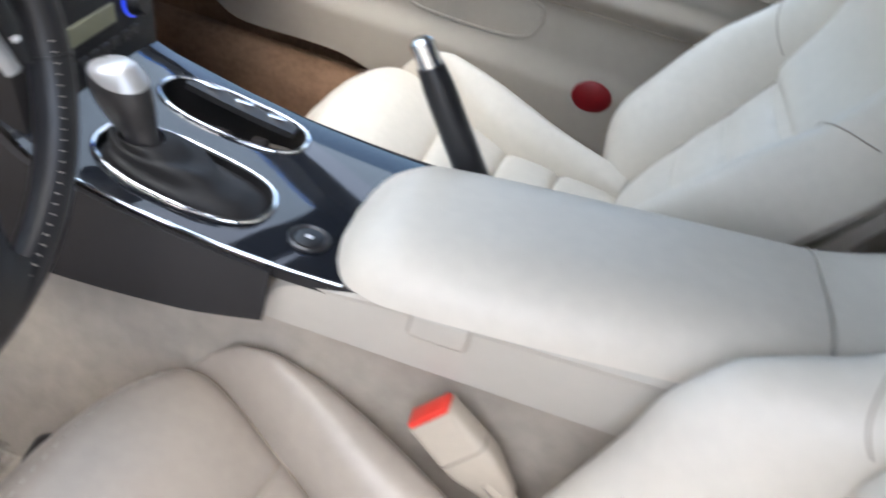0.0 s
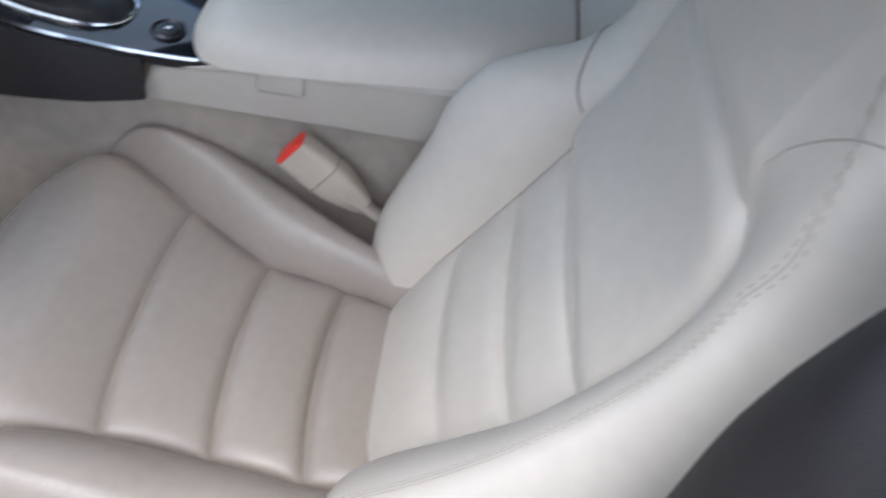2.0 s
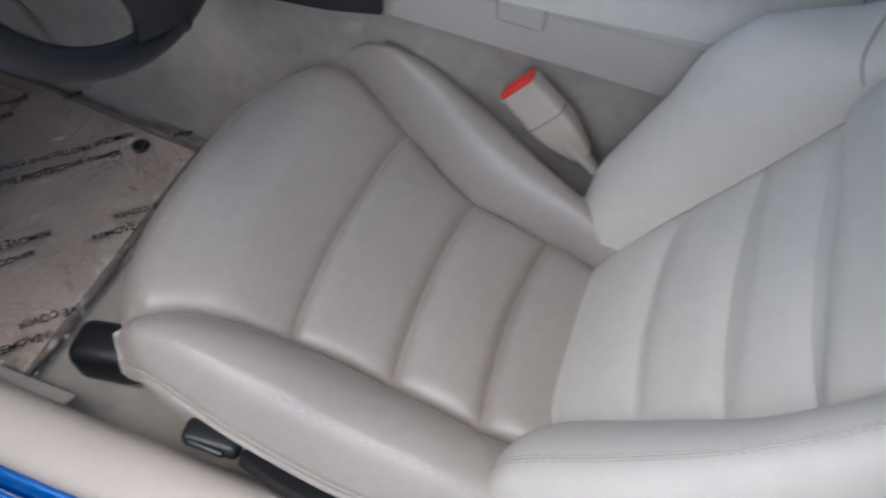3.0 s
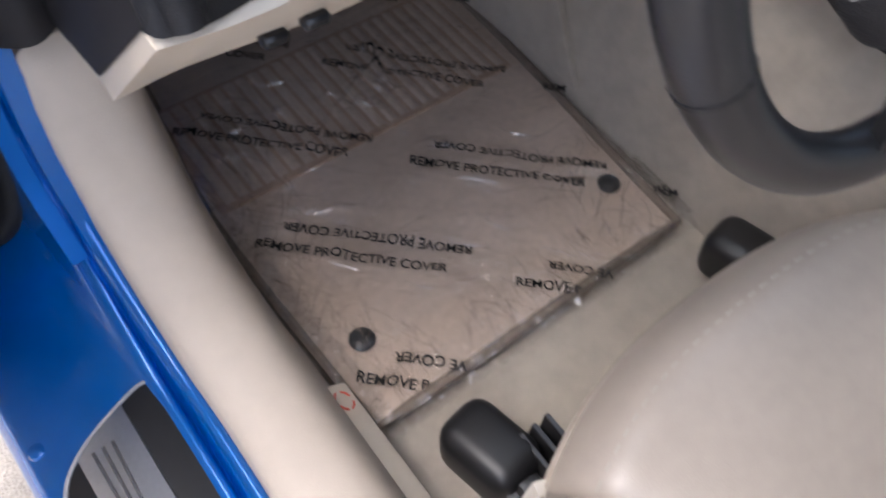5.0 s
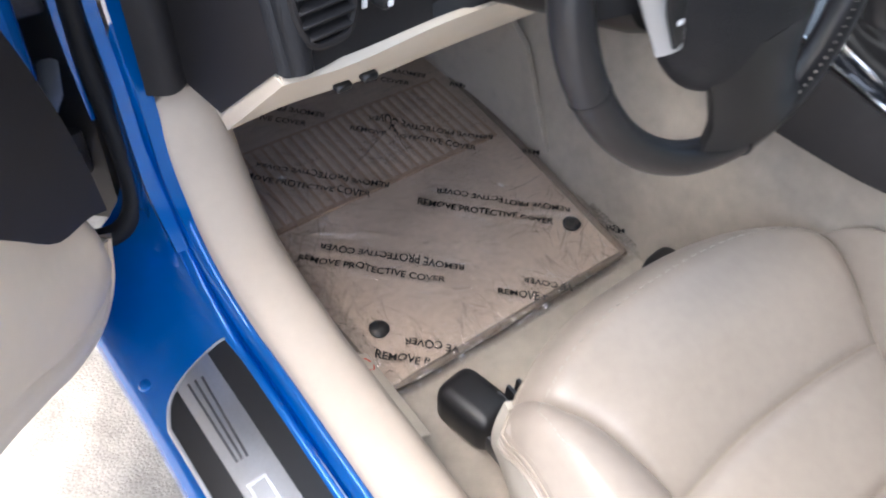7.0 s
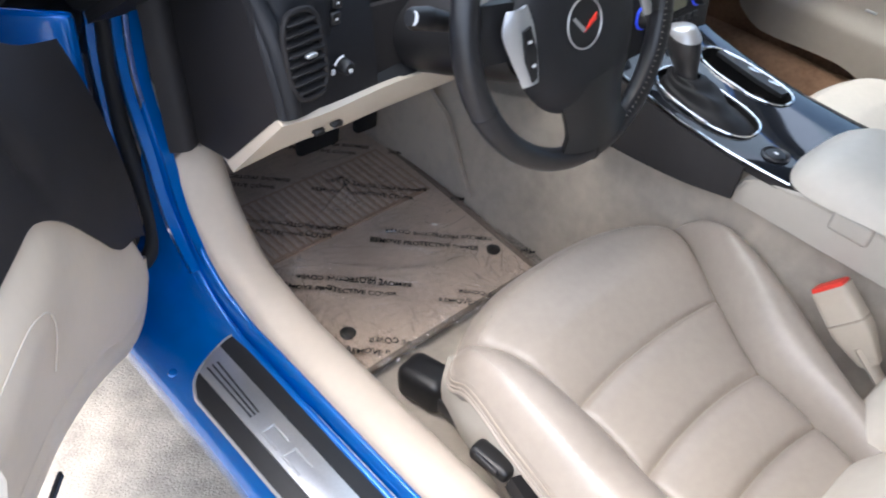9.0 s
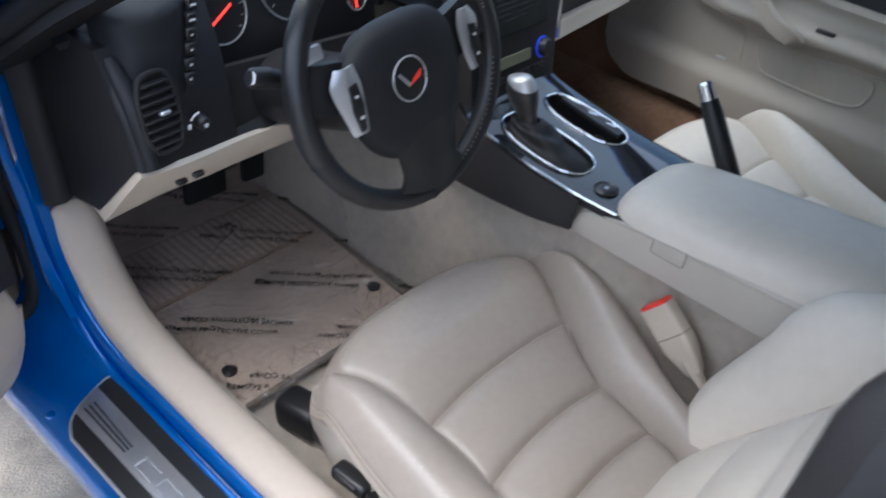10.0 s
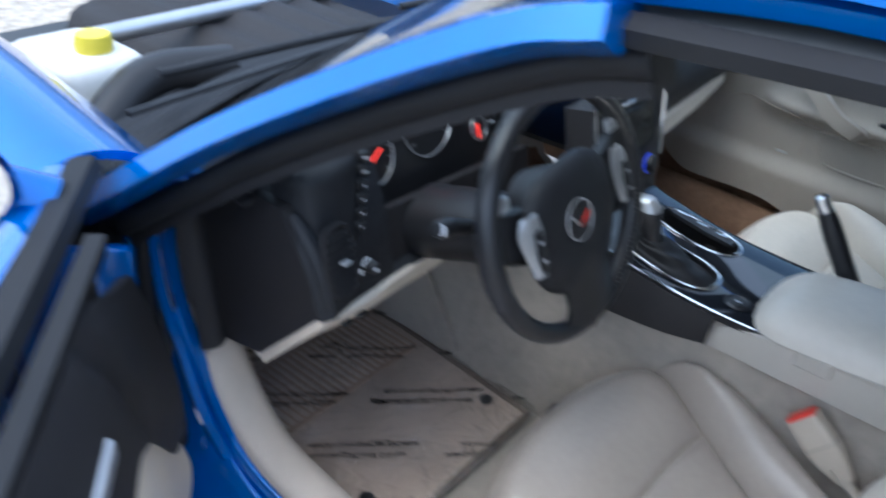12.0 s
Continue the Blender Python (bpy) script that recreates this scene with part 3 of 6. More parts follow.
part("border", prism(plate_outline(0.047, 0.78), 0.004, PO, 0.0015), BLACK, PLATE, "black woven-look border")
part("plate", prism([(0.0085, 0.018), (0.0195, -0.0094), (0.0295, -0.024), (0.765, -0.024), (0.765, 0.018)], 0.0065, PO, 0.001), ALUMINIUM, PLATE, "brushed aluminium strip")
for k in range(3):
    part("groove", box(0, 0, 0, 0.098, 0.0024, 0.0012, 0, turn=PO @ pose(0.080, -0.013 + 0.0062 * k, 0.0068, 0, 0, -1.2 * k)), STEEL, PLATE)
part("rim", tube([PO @ Vector((x, y, 0.003)) for x, y in plate_outline(0.048, 0.78)], 0.0022, 6, closed=True), SILVER, PLATE, "silver rim")
for x in (0.153, 0.197):
    for dx, y, l, w in ((0.017, 0.001, 0.034, 0.0032), (0.017, -0.016, 0.034, 0.0032), (0.0016, -0.0075, 0.0032, 0.0138)):
        part("emblem_bar", box(0, 0, 0, l, w, 0.001, 0, turn=PO @ pose(x + dx, y, 0.0072)), SILVER, PLATE, "engraved plain bar")

# ---- floor mat under film ----
MAT = thing("floor_mat", "beige carpet floor mat with ribbed heel pad", "floor mat", (-0.36, 0.72, FLOOR))
MZ = FLOOR + 0.014


def mat_z(y):
    return floor_z(y) - FLOOR + MZ


def mat_left(y):
    return along([(0.5, -0.550), (0.78, -0.556), (0.96, -0.530), (1.06, -0.520)], y)


def mat_right(y):
    return along([(0.5, -0.173), (0.88, -0.145), (1.06, -0.140)], y)


def mat_f(u, v):
    y = 0.515 + 0.54 * v
    return (mat_left(y) + (mat_right(y) - mat_left(y)) * u, y, mat_z(y))


part("mat_body", grid(mat_f, 20, 24, 0.010), MATTING, MAT)
rim_line = [mat_f(k / 10, 0) for k in range(11)] + [mat_f(1, k / 10) for k in range(1, 11)] + [mat_f(1 - k / 10, 1) for k in range(1, 11)] + [mat_f(0, 1 - k / 10) for k in range(1, 10)]
part("edging", tube(rim_line, 0.0055, 8, closed=True), material("brown mat binding", (0.22, 0.18, 0.14), 0.8), MAT, "darker bound edge")
part("heel_pad", grid(lambda u, v: (mat_left(0.8) + 0.010 + 0.375 * u, 0.782 + 0.155 * v, mat_z(0.782 + 0.155 * v) + 0.004), 8, 8, 0.004), HEEL, MAT, "ribbed heel pad")
for k in range(24):
    x = mat_left(0.8) + 0.020 + 0.0152 * k
    part("rib", grid(lambda u, v, x=x: (x + 0.0105 * u, 0.788 + 0.143 * v, mat_z(0.788 + 0.143 * v) + 0.0042 + 0.0016 * math.sin(math.pi * u)), 4, 10), MATTING, MAT)
for x, y in ((-0.512, 0.590), (-0.198, 0.590)):
    knob = part("snap", lathe([(0.011, 0), (0.0125, 0.004), (0.009, 0.007), (0.003, 0.008)], 18, pose(x, y, MZ)), BLACK, MAT, "black mat anchor")

COVER = thing("protective_film", "wrinkled clear plastic film with black print over the floor mat", "plastic film", (-0.36, 0.72, MZ))
random.seed(4)
FOLDS = [(random.uniform(-0.56, -0.16), random.uniform(0.50, 0.93), random.uniform(0, math.pi), random.uniform(0.02, 0.07), random.uniform(0.002, 0.005)) for _ in range(26)]
FOLDS += [(random.uniform(-0.54, -0.17), random.uniform(0.52, 0.90), random.uniform(-0.5, 0.6), random.uniform(0.008, 0.03), random.uniform(0.0015, 0.004)) for _ in range(80)]
FOLDS += [(random.uniform(-0.52, -0.20), random.uniform(0.55, 0.90), random.uniform(-0.75, -0.35), random.uniform(0.03, 0.09), random.uniform(0.002, 0.0045)) for _ in range(40)]
FOLDS += [(-0.545, 0.56 + 0.035 * k, 0.5 + 0.1 * k, 0.05, 0.006) for k in range(8)] + [(-0.16, 0.53 + 0.02 * k, 0.3 * k, 0.03, 0.006) for k in range(5)] + [(-0.50 + 0.06 * k, 0.51, 1.3 + 0.2 * k, 0.03, 0.005) for k in range(6)] + [(-0.33, 0.85, 0.4, 0.06, 0.012), (-0.31, 0.84, 1.4, 0.04, 0.010)]


def film_z(x, y):
    z = mat_z(y) + 0.0075
    for fx, fy, a, l, h in FOLDS:
        dx, dy = x - fx, y - fy
        if abs(dx) > 3 * l or abs(dy) > 3 * l:
            continue
        p, q = dx * math.cos(a) + dy * math.sin(a), -dx * math.sin(a) + dy * math.cos(a)
        z += h * math.exp(-(p / l) ** 2 - (q / 0.0048) ** 2)
    return z + 0.0016 * (noise.noise((x * 28, y * 28, 0.5)) + 0.5 * noise.noise((x * 70, y * 70, 2.5)))


def film_f(u, v):
    y = 0.502 + 0.56 * v
    x = mat_left(y) - 0.012 + (mat_right(y) - mat_left(y) + 0.024) * u
    z = film_z(x, y)
    edge = min(u, 1 - u, v, 1 - v)
    return (x, y, z - 0.012 * max(0, 1 - edge / 0.02))


sheet = part("film_sheet", grid(film_f, 170, 230), FILM, COVER)
sheet.visible_shadow = False
FILM_EDGE = clear("crumpled film edge", (0.97, 0.97, 0.97), 0.20, 0.11, 0.20)


def crumple(pa, pb, wide, up, seed):
    """A crumpled strip of film from pa to pb."""
    a, b = Vector(pa), Vector(pb)
    d = (b - a).normalized()
    side = Vector((0, 0, 1)).cross(d)

    def f(u, v):
        p = a.lerp(b, u) + side * wide * (v - 0.5)
        h = noise.noise((u * 46 + seed, v * 3.0, seed)) * 0.6 + noise.noise((u * 120, v * 7 + seed, 3.0)) * 0.5
        return p + Vector((0, 0, up * math.sin(math.pi * v) * (0.7 + 0.8 * h) + 0.003 * h)) + side * 0.004 * noise.noise((u * 60, seed, v * 4))
    ob = part("film_edge", grid(f, 140, 8), FILM_EDGE, COVER, "crumpled shiny film edge")
    ob.visible_shadow = False


CREASE = clear("creased film", (0.98, 0.97, 0.96), 0.16, 0.10)


def creases(n, seed):
    """Sharp little ridges where the film has been crushed."""
    rnd = random.Random(seed)
    bm = bmesh.new()
    for k in range(n):
        zone = rnd.random()
        if zone < 0.38:
            x, y, a = rnd.uniform(-0.55, -0.47), rnd.uniform(0.54, 0.84), rnd.uniform(0.6, 2.4)
        elif zone < 0.62:
            x, y, a = rnd.uniform(-0.52, -0.18), rnd.uniform(0.515, 0.56), rnd.uniform(0.9, 2.2)
        elif zone < 0.76:
            x, y, a = rnd.uniform(-0.25, -0.17), rnd.uniform(0.53, 0.66), rnd.uniform(0.2, 1.4)
        elif zone < 0.86:
            x, y, a = rnd.gauss(-0.34, 0.035), rnd.gauss(0.835, 0.02), rnd.uniform(-0.8, 0.6)
        else:
            x, y, a = rnd.uniform(-0.48, -0.22), rnd.uniform(0.56, 0.90), rnd.uniform(-0.9, -0.2)
        length, wide, high, bend = rnd.uniform(0.012, 0.055), rnd.uniform(0.0009, 0.0020), rnd.uniform(0.0006, 0.0018), rnd.uniform(-0.3, 0.3)
        rows = []
        for i in range(7):
            f = i / 6 - 0.5
            b = a + bend * f * 2
            px, py = x + f * length * math.cos(b), y + f * length * math.sin(b)
            if not (mat_left(py) - 0.008 < px < mat_right(py) + 0.008 and 0.508 < py < 1.0):
                break
            t = max(0.05, 1 - (2 * f) ** 2)
            sx, sy = -math.sin(b) * wide * t, math.cos(b) * wide * t
            z = film_z(px, py)
            rows.append([bm.verts.new((px + sx, py + sy, z - 0.0004)), bm.verts.new((px, py, z + high * t)), bm.verts.new((px - sx, py - sy, z - 0.0004))])
        for p, q in zip(rows, rows[1:]):
            bm.faces.new((p[0], p[1], q[1], q[0]))
            bm.faces.new((p[1], p[2], q[2], q[1]))
    return bm


crease_ob = part("film_creases", creases(300, 8), CREASE, COVER, "sharp shiny creases in the film")
crease_ob["kind"] = "stuff"
crease_ob.visible_shadow = False
crumple((-0.545, 0.509, MZ + 0.001), (-0.160, 0.509, MZ + 0.001), 0.024, 0.009, 1.0)
crumple((-0.160, 0.512, MZ + 0.002), (-0.155, 0.60, MZ + 0.002), 0.020, 0.008, 5.0)
crumple((-0.552, 0.80, MZ + 0.002), (-0.540, 0.52, MZ + 0.002), 0.026, 0.010, 9.0)
TXT = Vector((0.716, -0.698))
NRM = Vector((0.698, 0.716))


def film_text(x, y, flip, letters="REMOVE PROTECTIVE COVER"):
    """One printed line on the film, its start at x, y; flip: printed head down."""
    d = -TXT if flip else TXT
    m = frame_at((x, y, mat_z(y) + 0.0098), (d.x, d.y, 0), (-d.y, d.x, 0))
    bm = lettering(letters, 0.0138, m, 0.0001)
    for v in bm.verts:
        v.co.z = film_z(v.co.x, v.co.y) + 0.0018
    part("print_line", bm, INK, COVER, "black printed words", False)


def print_pair(x, y, n=23):
    """Two facing lines; n: how many letters show before the film is cut."""
    words = "REMOVE PROTECTIVE COVER"
    film_text(x, y, False, words[:n])
    far = Vector((x, y)) + NRM * 0.0335 + TXT * (0.031 + (0.175 if n == 23 else 0.0079 * n))
    film_text(far.x, far.y, True, words if n == 23 else words[23 - n:].strip())


for row in range(3):
    for x in (-0.541, -0.358):
        print_pair(x + 0.003 * row, 0.727 + 0.169 * row)
    film_text(-0.174 + 0.004 * row, 0.551 + 0.177 * row, False, "REM")
print_pair(-0.542, 0.557, 8)
print_pair(-0.365, 0.550, 8)

# ---- driver's and passenger's seats ----


def seat(x0, name, label, group, controls, body_mat):
    S = thing(name, label, "car seat", (x0, 0.1, FLOOR), group)

    def cx(y):
        return x0 + (0.09 * (max(-0.05, y) - 0.1) + 0.008 if controls else 0.0)

    def cz(y):
        return along([(-0.08, 0.356), (0.02, 0.350), (0.11, 0.352), (0.21, 0.370), (0.31, 0.392), (0.38, 0.396)], y)

    def cw(y, right):
        """Half width of the pleated middle, on each side."""
        if right:
            return along([(-0.08, 0.088), (0.02, 0.116), (0.104, 0.125), (0.16, 0.143), (0.212, 0.168), (0.27, 0.194), (0.316, 0.208), (0.42, 0.196)], y)
        return along([(-0.08, 0.116), (0.026, 0.123), (0.118, 0.123), (0.221, 0.134), (0.30, 0.158), (0.346, 0.180), (0.42, 0.192)], y)

    # the cushion: one swollen form, split along its seams
    rows = [-0.075, 0.022, 0.112, 0.215, 0.50]

    def out_w(y, right=False):
        if right:
            return along([(-0.10, 0.130), (-0.03, 0.158), (0.023, 0.178), (0.132, 0.222), (0.203, 0.233), (0.26, 0.224), (0.316, 0.214), (0.36, 0.206), (0.42, 0.198)], y)
        return along([(-0.10, 0.196), (0.05, 0.222), (0.20, 0.230), (0.31, 0.222), (0.36, 0.209), (0.42, 0.198)], y)

    def seam_y(k, s):
        return rows[k] + 0.012 * (1 - min(1.0, s * s))

    def front_y(x):
        return 0.410 - 0.062 * min(1.2, abs(x) / 0.215) ** 2.6

    ROWS = [0.0, 0.16, 0.32, 0.50, 1.0]
    SEAM_A = 0.60

    def height(a, b):
        """Places by the seams: a across (the bolsters start at SEAM_A), b from back to front."""
        t = (b + 1) / 2
        k = 3 if t >= ROWS[3] else 2 if t >= ROWS[2] else 1 if t >= ROWS[1] else 0
        f = (t - ROWS[k]) / (ROWS[k + 1] - ROWS[k])
        s = abs(a) / SEAM_A
        sc = min(1.0, s)
        y0 = seam_y(k, sc)
        y1 = seam_y(k + 1, sc)
        y = y0 + (y1 - y0) * f
        for _ in range(3):
            w, o = cw(y, a > 0), out_w(y, a > 0)
            x = sc * w if s <= 1 else w + (max(o, w + 0.004) - w) * (s - 1) / (1 / SEAM_A - 1)
            if k == 3:
                y = y0 + (front_y(x) - y0) * f
        z = cz(min(y, 0.40))
        if s < 1:
            g = (1 - s ** 6) ** 0.6
            if k < 3:
                z += 0.018 * g * (1 - abs(2 * f - 1) ** 3.0) ** 0.5
            else:
                z += 0.021 * g * min(1.0, f * 2.6) ** 0.45
        else:
            h = (s - 1) / (1 / SEAM_A - 1)
            crest = along([(-0.10, 0.012), (0.05, 0.050), (0.18, 0.056), (0.28, 0.044), (0.34, 0.024), (0.42, 0.010)] if a < 0 else [(-0.10, 0.030), (0.05, 0.056), (0.16, 0.074), (0.24, 0.072), (0.28, 0.056), (0.31, 0.026), (0.33, 0.004), (0.42, 0.0)], y)
            z += crest * max(0.0, math.sin(math.pi * min(1.0, h * 0.86))) ** 0.52
        z -= 0.004 * math.exp(-((1 - s) * 0.14 / 0.005) ** 2)
        edge = max(0.0, (abs(a) - 0.86) / 0.14) ** 2.2 * 0.5 + (max(0.0, (b - 0.72) / 0.28) ** 2.4 if b > 0 else 0)
        kind = k if s < 1 else (4 if a < 0 else 5)
        return (cx(min(y, 0.31)) + math.copysign(x, a), y, z - 0.040 * min(1.0, edge)), kind

    N = 100

    def grade(i):
        return -1 + 2 * i / N

    pts = [[height(grade(i), grade(j)) for j in range(N + 1)] for i in range(N + 1)]
    names = [("seat_pleat", "pleated leather seat panel")] * 3 + [("seat_front", "rounded leather seat front")] + [("seat_bolster", "padded leather seat bolster")] * 2
    quads = {k: [] for k in range(6)}
    for i in range(N):
        for j in range(N):
            kind = height((grade(i) + grade(i + 1)) / 2, (grade(j) + grade(j + 1)) / 2)[1]
            quads[kind].append((i, j))
    for kind, cells in quads.items():
        bm = bmesh.new()
        seen_v = {}

        def vert(i, j):
            if (i, j) not in seen_v:
                seen_v[i, j] = bm.verts.new(pts[i][j][0])
            return seen_v[i, j]
        for i, j in cells:
            bm.faces.new((vert(i, j), vert(i + 1, j), vert(i + 1, j + 1), vert(i, j + 1)))
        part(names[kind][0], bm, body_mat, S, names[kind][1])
    def seam_at(a, t):
        return Vector(height(a, 2 * t - 1)[0]) + Vector((0, 0, 0.0006))
    for side in (-1, 1):
        part("seam", tube([seam_at(side * SEAM_A * 0.999, 0.02 + 0.90 * k / 80) for k in range(81)], 0.0011, 6), SEAM, S, "drawn-in bolster seam")
    for k in (1, 2, 3):
        part("seam", tube([seam_at(SEAM_A * 0.99 * (2 * i / 40 - 1), ROWS[k]) for i in range(41)], 0.0009, 6), SEAM, S, "drawn-in pleat seam")
    # side skirt following the outline
    rim_ij = [(i, N) for i in range(N, -1, -2)] + [(0, j) for j in range(N - 2, -1, -2)]
    rim_ij = [(N, j) for j in range(0, N, 2)] + rim_ij
    rim_pts = [Vector(pts[i][j][0]) for i, j in rim_ij]
    mid = Vector((cx(0.16), 0.15, 0))

    def skirt(u, v):
        k = u * (len(rim_pts) - 1)
        i = min(int(k), len(rim_pts) - 2)
        p = rim_pts[i].lerp(rim_pts[i + 1], k - i)
        d = Vector((p.x - mid.x, p.y - mid.y, 0)).normalized()
        drop = along([(0, 0.0), (0.2, 0.016), (1, 0.082)], v)
        return p + d * ((0.003 if controls else 0.010) * math.sin(math.pi * min(1, v * 1.6)) - 0.050 * max(0, v - (0.26 if controls else 0.50))) - Vector((0, 0, drop))
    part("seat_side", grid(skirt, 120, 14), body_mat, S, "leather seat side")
    welt = [skirt(k / 120, 0.30) for k in range(121)]
    part("piping", tube(welt, 0.0034, 8), body_mat, S, "stitched welt")
    rim_run = [seam_at(0.56 - 1.40 * k / 150, 0.915) for k in range(151)] + [seam_at(-0.84 - 0.05 * min(1, k / 20), 0.915 - 0.80 * k / 170) for k in range(1, 171)]
    part("stitching", joined(*[tube(rim_run[k:k + 3], 0.0006, 5) for k in range(0, 318, 4)]), STITCH, S, "row of stitches round the seat front")
    for v in (0.10, 0.20):
        part("stitching", tube([skirt(k / 120, v) for k in range(121)], 0.0013, 6), SEAM if v < 0.15 else body_mat, S)
    if controls:
        part("side_valance", grid(lambda u, v: (lambda y: (cx(min(y, 0.31)) - out_w(y) + 0.013 - 0.006 * math.sin(math.pi * v) + 0.12 * max(0, y - 0.32), y, 0.352 - 0.085 * v))(-0.08 + 0.46 * u), 24, 8, 0.012), VINYL, S, "cream plastic seat valance")
    part("seat_pan", box(x0 + 0.03, 0.11, 0.262, 0.31, 0.36, 0.05, 0.01), BLACK, S, "dark seat frame")
    for sx in ((-0.125, 0.20) if controls else (-0.17, 0.17)):
        part("seat_track", joined(box(x0 + sx, 0.14, 0.222, 0.034, 0.56, 0.026, 0.004), box(x0 + sx, 0.14, 0.240, 0.016, 0.52, 0.02, 0.003)), STEEL, S, "black steel seat track")
        tx = (-0.491 if sx < 0 else -0.165) if controls else x0 + sx
        part("track_cover", box(tx, 0.438, 0.222, 0.056, 0.080, 0.058, 0.017, 4, turn=pose(0, 0, 0, -7, 0, 8)), BLACK, S, "black plastic track end cover")
        part("track_bracket", joined(*[box(tx + 0.020 + d, 0.392, 0.232, 0.005, 0.075, 0.040, 0.001, 1) for d in (0.0, 0.014, 0.028)]), STEEL, S, "black steel track bracket")

    # backrest
    B = part("backrest", grid(lambda u, v: (x0 + (u - 0.5) * 0.40, along([(0, -0.10), (0.5, -0.30 if controls else -0.29), (1, -0.36 if controls else -0.37)], v) - 0.035, 0.33 + 0.60 * v), 10, 14, 0.02), LEATHER, S, "cream leather backrest")
    line = [(0.30, -0.018), (0.36, -0.040), (0.41, -0.066), (0.50, -0.128), (0.596, -0.190), (0.70, -0.236), (0.80, -0.262), (0.90, -0.280), (1.0, -0.300)]

    def by(z):
        return along(line, z) + (0.0 if controls else along([(0.34, -0.040), (0.45, -0.034), (0.60, -0.036), (0.80, -0.030)], z))

    def place(s, d, z):
        dy = (by(z + 0.01) - by(z - 0.01)) / 0.02
        n = Vector((0, 1, -dy)).normalized()
        return Vector((x0 + s, by(z), z)) + n * d

    def bw(z, inner=False):
        z = min(z, 0.782)
        w = along([(0.33, 0.100), (0.41, 0.112), (0.50, 0.132), (0.596, 0.150), (0.68, 0.152), (0.72, 0.150)], z)
        return w if z < 0.70 else w * max(0.05, 1 - ((z - 0.70) / 0.095) ** 2.4 * (0.50 if inner else 0.30))

    def bo(z):
        w = along([(0.33, 0.200), (0.42, 0.228), (0.55, 0.246), (0.70, 0.244), (0.84, 0.218)], z)
        return w if z < 0.80 else w * max(0.1, 1 - ((z - 0.80) / 0.20) ** 3.0 * 0.75)

    def bd(z):
        d = along([(0.33, 0.030), (0.42, 0.066), (0.55, 0.074), (0.66, 0.064), (0.78, 0.048), (0.90, 0.040), (1.0, 0.020)], z)
        return d if controls else d + along([(0.36, 0.0), (0.44, 0.024), (0.56, 0.022), (0.66, 0.004), (0.76, -0.008)], z)

    LEV = [0.335, 0.460, 0.527, 0.592, 0.780, 0.995]
    CUT = [0.0, 0.15, 0.31, 0.47, 0.74, 1.0]
    SA = 0.56

    def back(a, b):
        k = next((i for i in range(4, -1, -1) if b >= CUT[i]), 0)
        f = (b - CUT[k]) / (CUT[k + 1] - CUT[k])
        z = LEV[k] + (LEV[k + 1] - LEV[k]) * f
        s = abs(a) / SA
        if k < 3:
            z -= 0.012 * (1 - min(1, s * s)) * (f if k == 2 else 1)
        w, o, d = bw(z, a > 0 and controls), bo(z), bd(z)
        if s <= 1:
            x = s * w
            g = (1 - s ** 6) ** 0.8
            if k < 3:
                dep = 0.013 * g * (1 - abs(2 * f - 1) ** 3.0) ** 0.5
            elif k == 3:
                dep = 0.027 * (1 - s ** 12) ** 0.5 * (1 - abs(2 * f - 1) ** 8) ** 0.6 + 0.026 * f ** 5
            else:
                dep = 0.028 + 0.022 * min(1.0, f * 6.0) ** 0.6 - 0.030 * f * f
        else:
            h = (s - 1) / (1 / SA - 1)
            x = w + (o - w) * h
            rise = math.sin(math.pi * min(1.0, 0.02 + h * 0.80)) ** 0.60 if h < 0.98 else 0.55
            swell = along([(0.42, 0.0), (0.48, 0.012), (0.53, 0.026), (0.57, 0.024), (0.60, 0.010), (0.645, -0.022), (0.68, -0.032), (0.715, -0.030), (0.75, -0.030), (0.82, -0.028), (0.90, -0.022)], z) if a > 0 and controls else 0.0
            dep = (d + swell) * rise
            if k == 3:
                m = f ** 5 * (1 - h) ** 3.5
                dep = dep * (1 - m) + 0.028 * m
            if k == 4:
                top = 0.028 + 0.022 * min(1.0, f * 6.0) ** 0.6 - 0.030 * f * f
                m = (1 - h) ** (0.5 + 3.0 * (1 - min(1.0, f * 4.0)))
                dep = dep * (1 - m) + top * m
        edge = max(0.0, (abs(a) - 0.84) / 0.16) ** 2.2 + (max(0.0, (b - 0.92) / 0.08) ** 2 if k == 4 else 0)
        dep -= 0.055 * min(1.3, edge)
        if k < 3 and s > 1:
            kind = 5 if a < 0 else 6
        elif s > 1 and z < 0.632:
            kind = 5 if a < 0 else 6
        elif s > 1:
            kind = 7 if a < 0 else 8
        else:
            kind = k
        return place(math.copysign(x, a), dep, z), kind

    NA, NB = 90, 110
    bpts = [[back(-1 + 2 * i / NA, j / NB)[0] for j in range(NB + 1)] for i in range(NA + 1)]
    bnames = [("back_pleat", "pleated backrest panel")] * 3 + [("back_pad", "raised upper back pad"), ("headrest", "integral leather head restraint")] + [("back_bolster", "padded side bolster")] * 2 + [("back_bolster", "padded upper side bolster")] * 2
    bcells = {k: [] for k in range(9)}
    for i in range(NA):
        for j in range(NB):
            bcells[back(-1 + 2 * (i + 0.5) / NA, (j + 0.5) / NB)[1]].append((i, j))
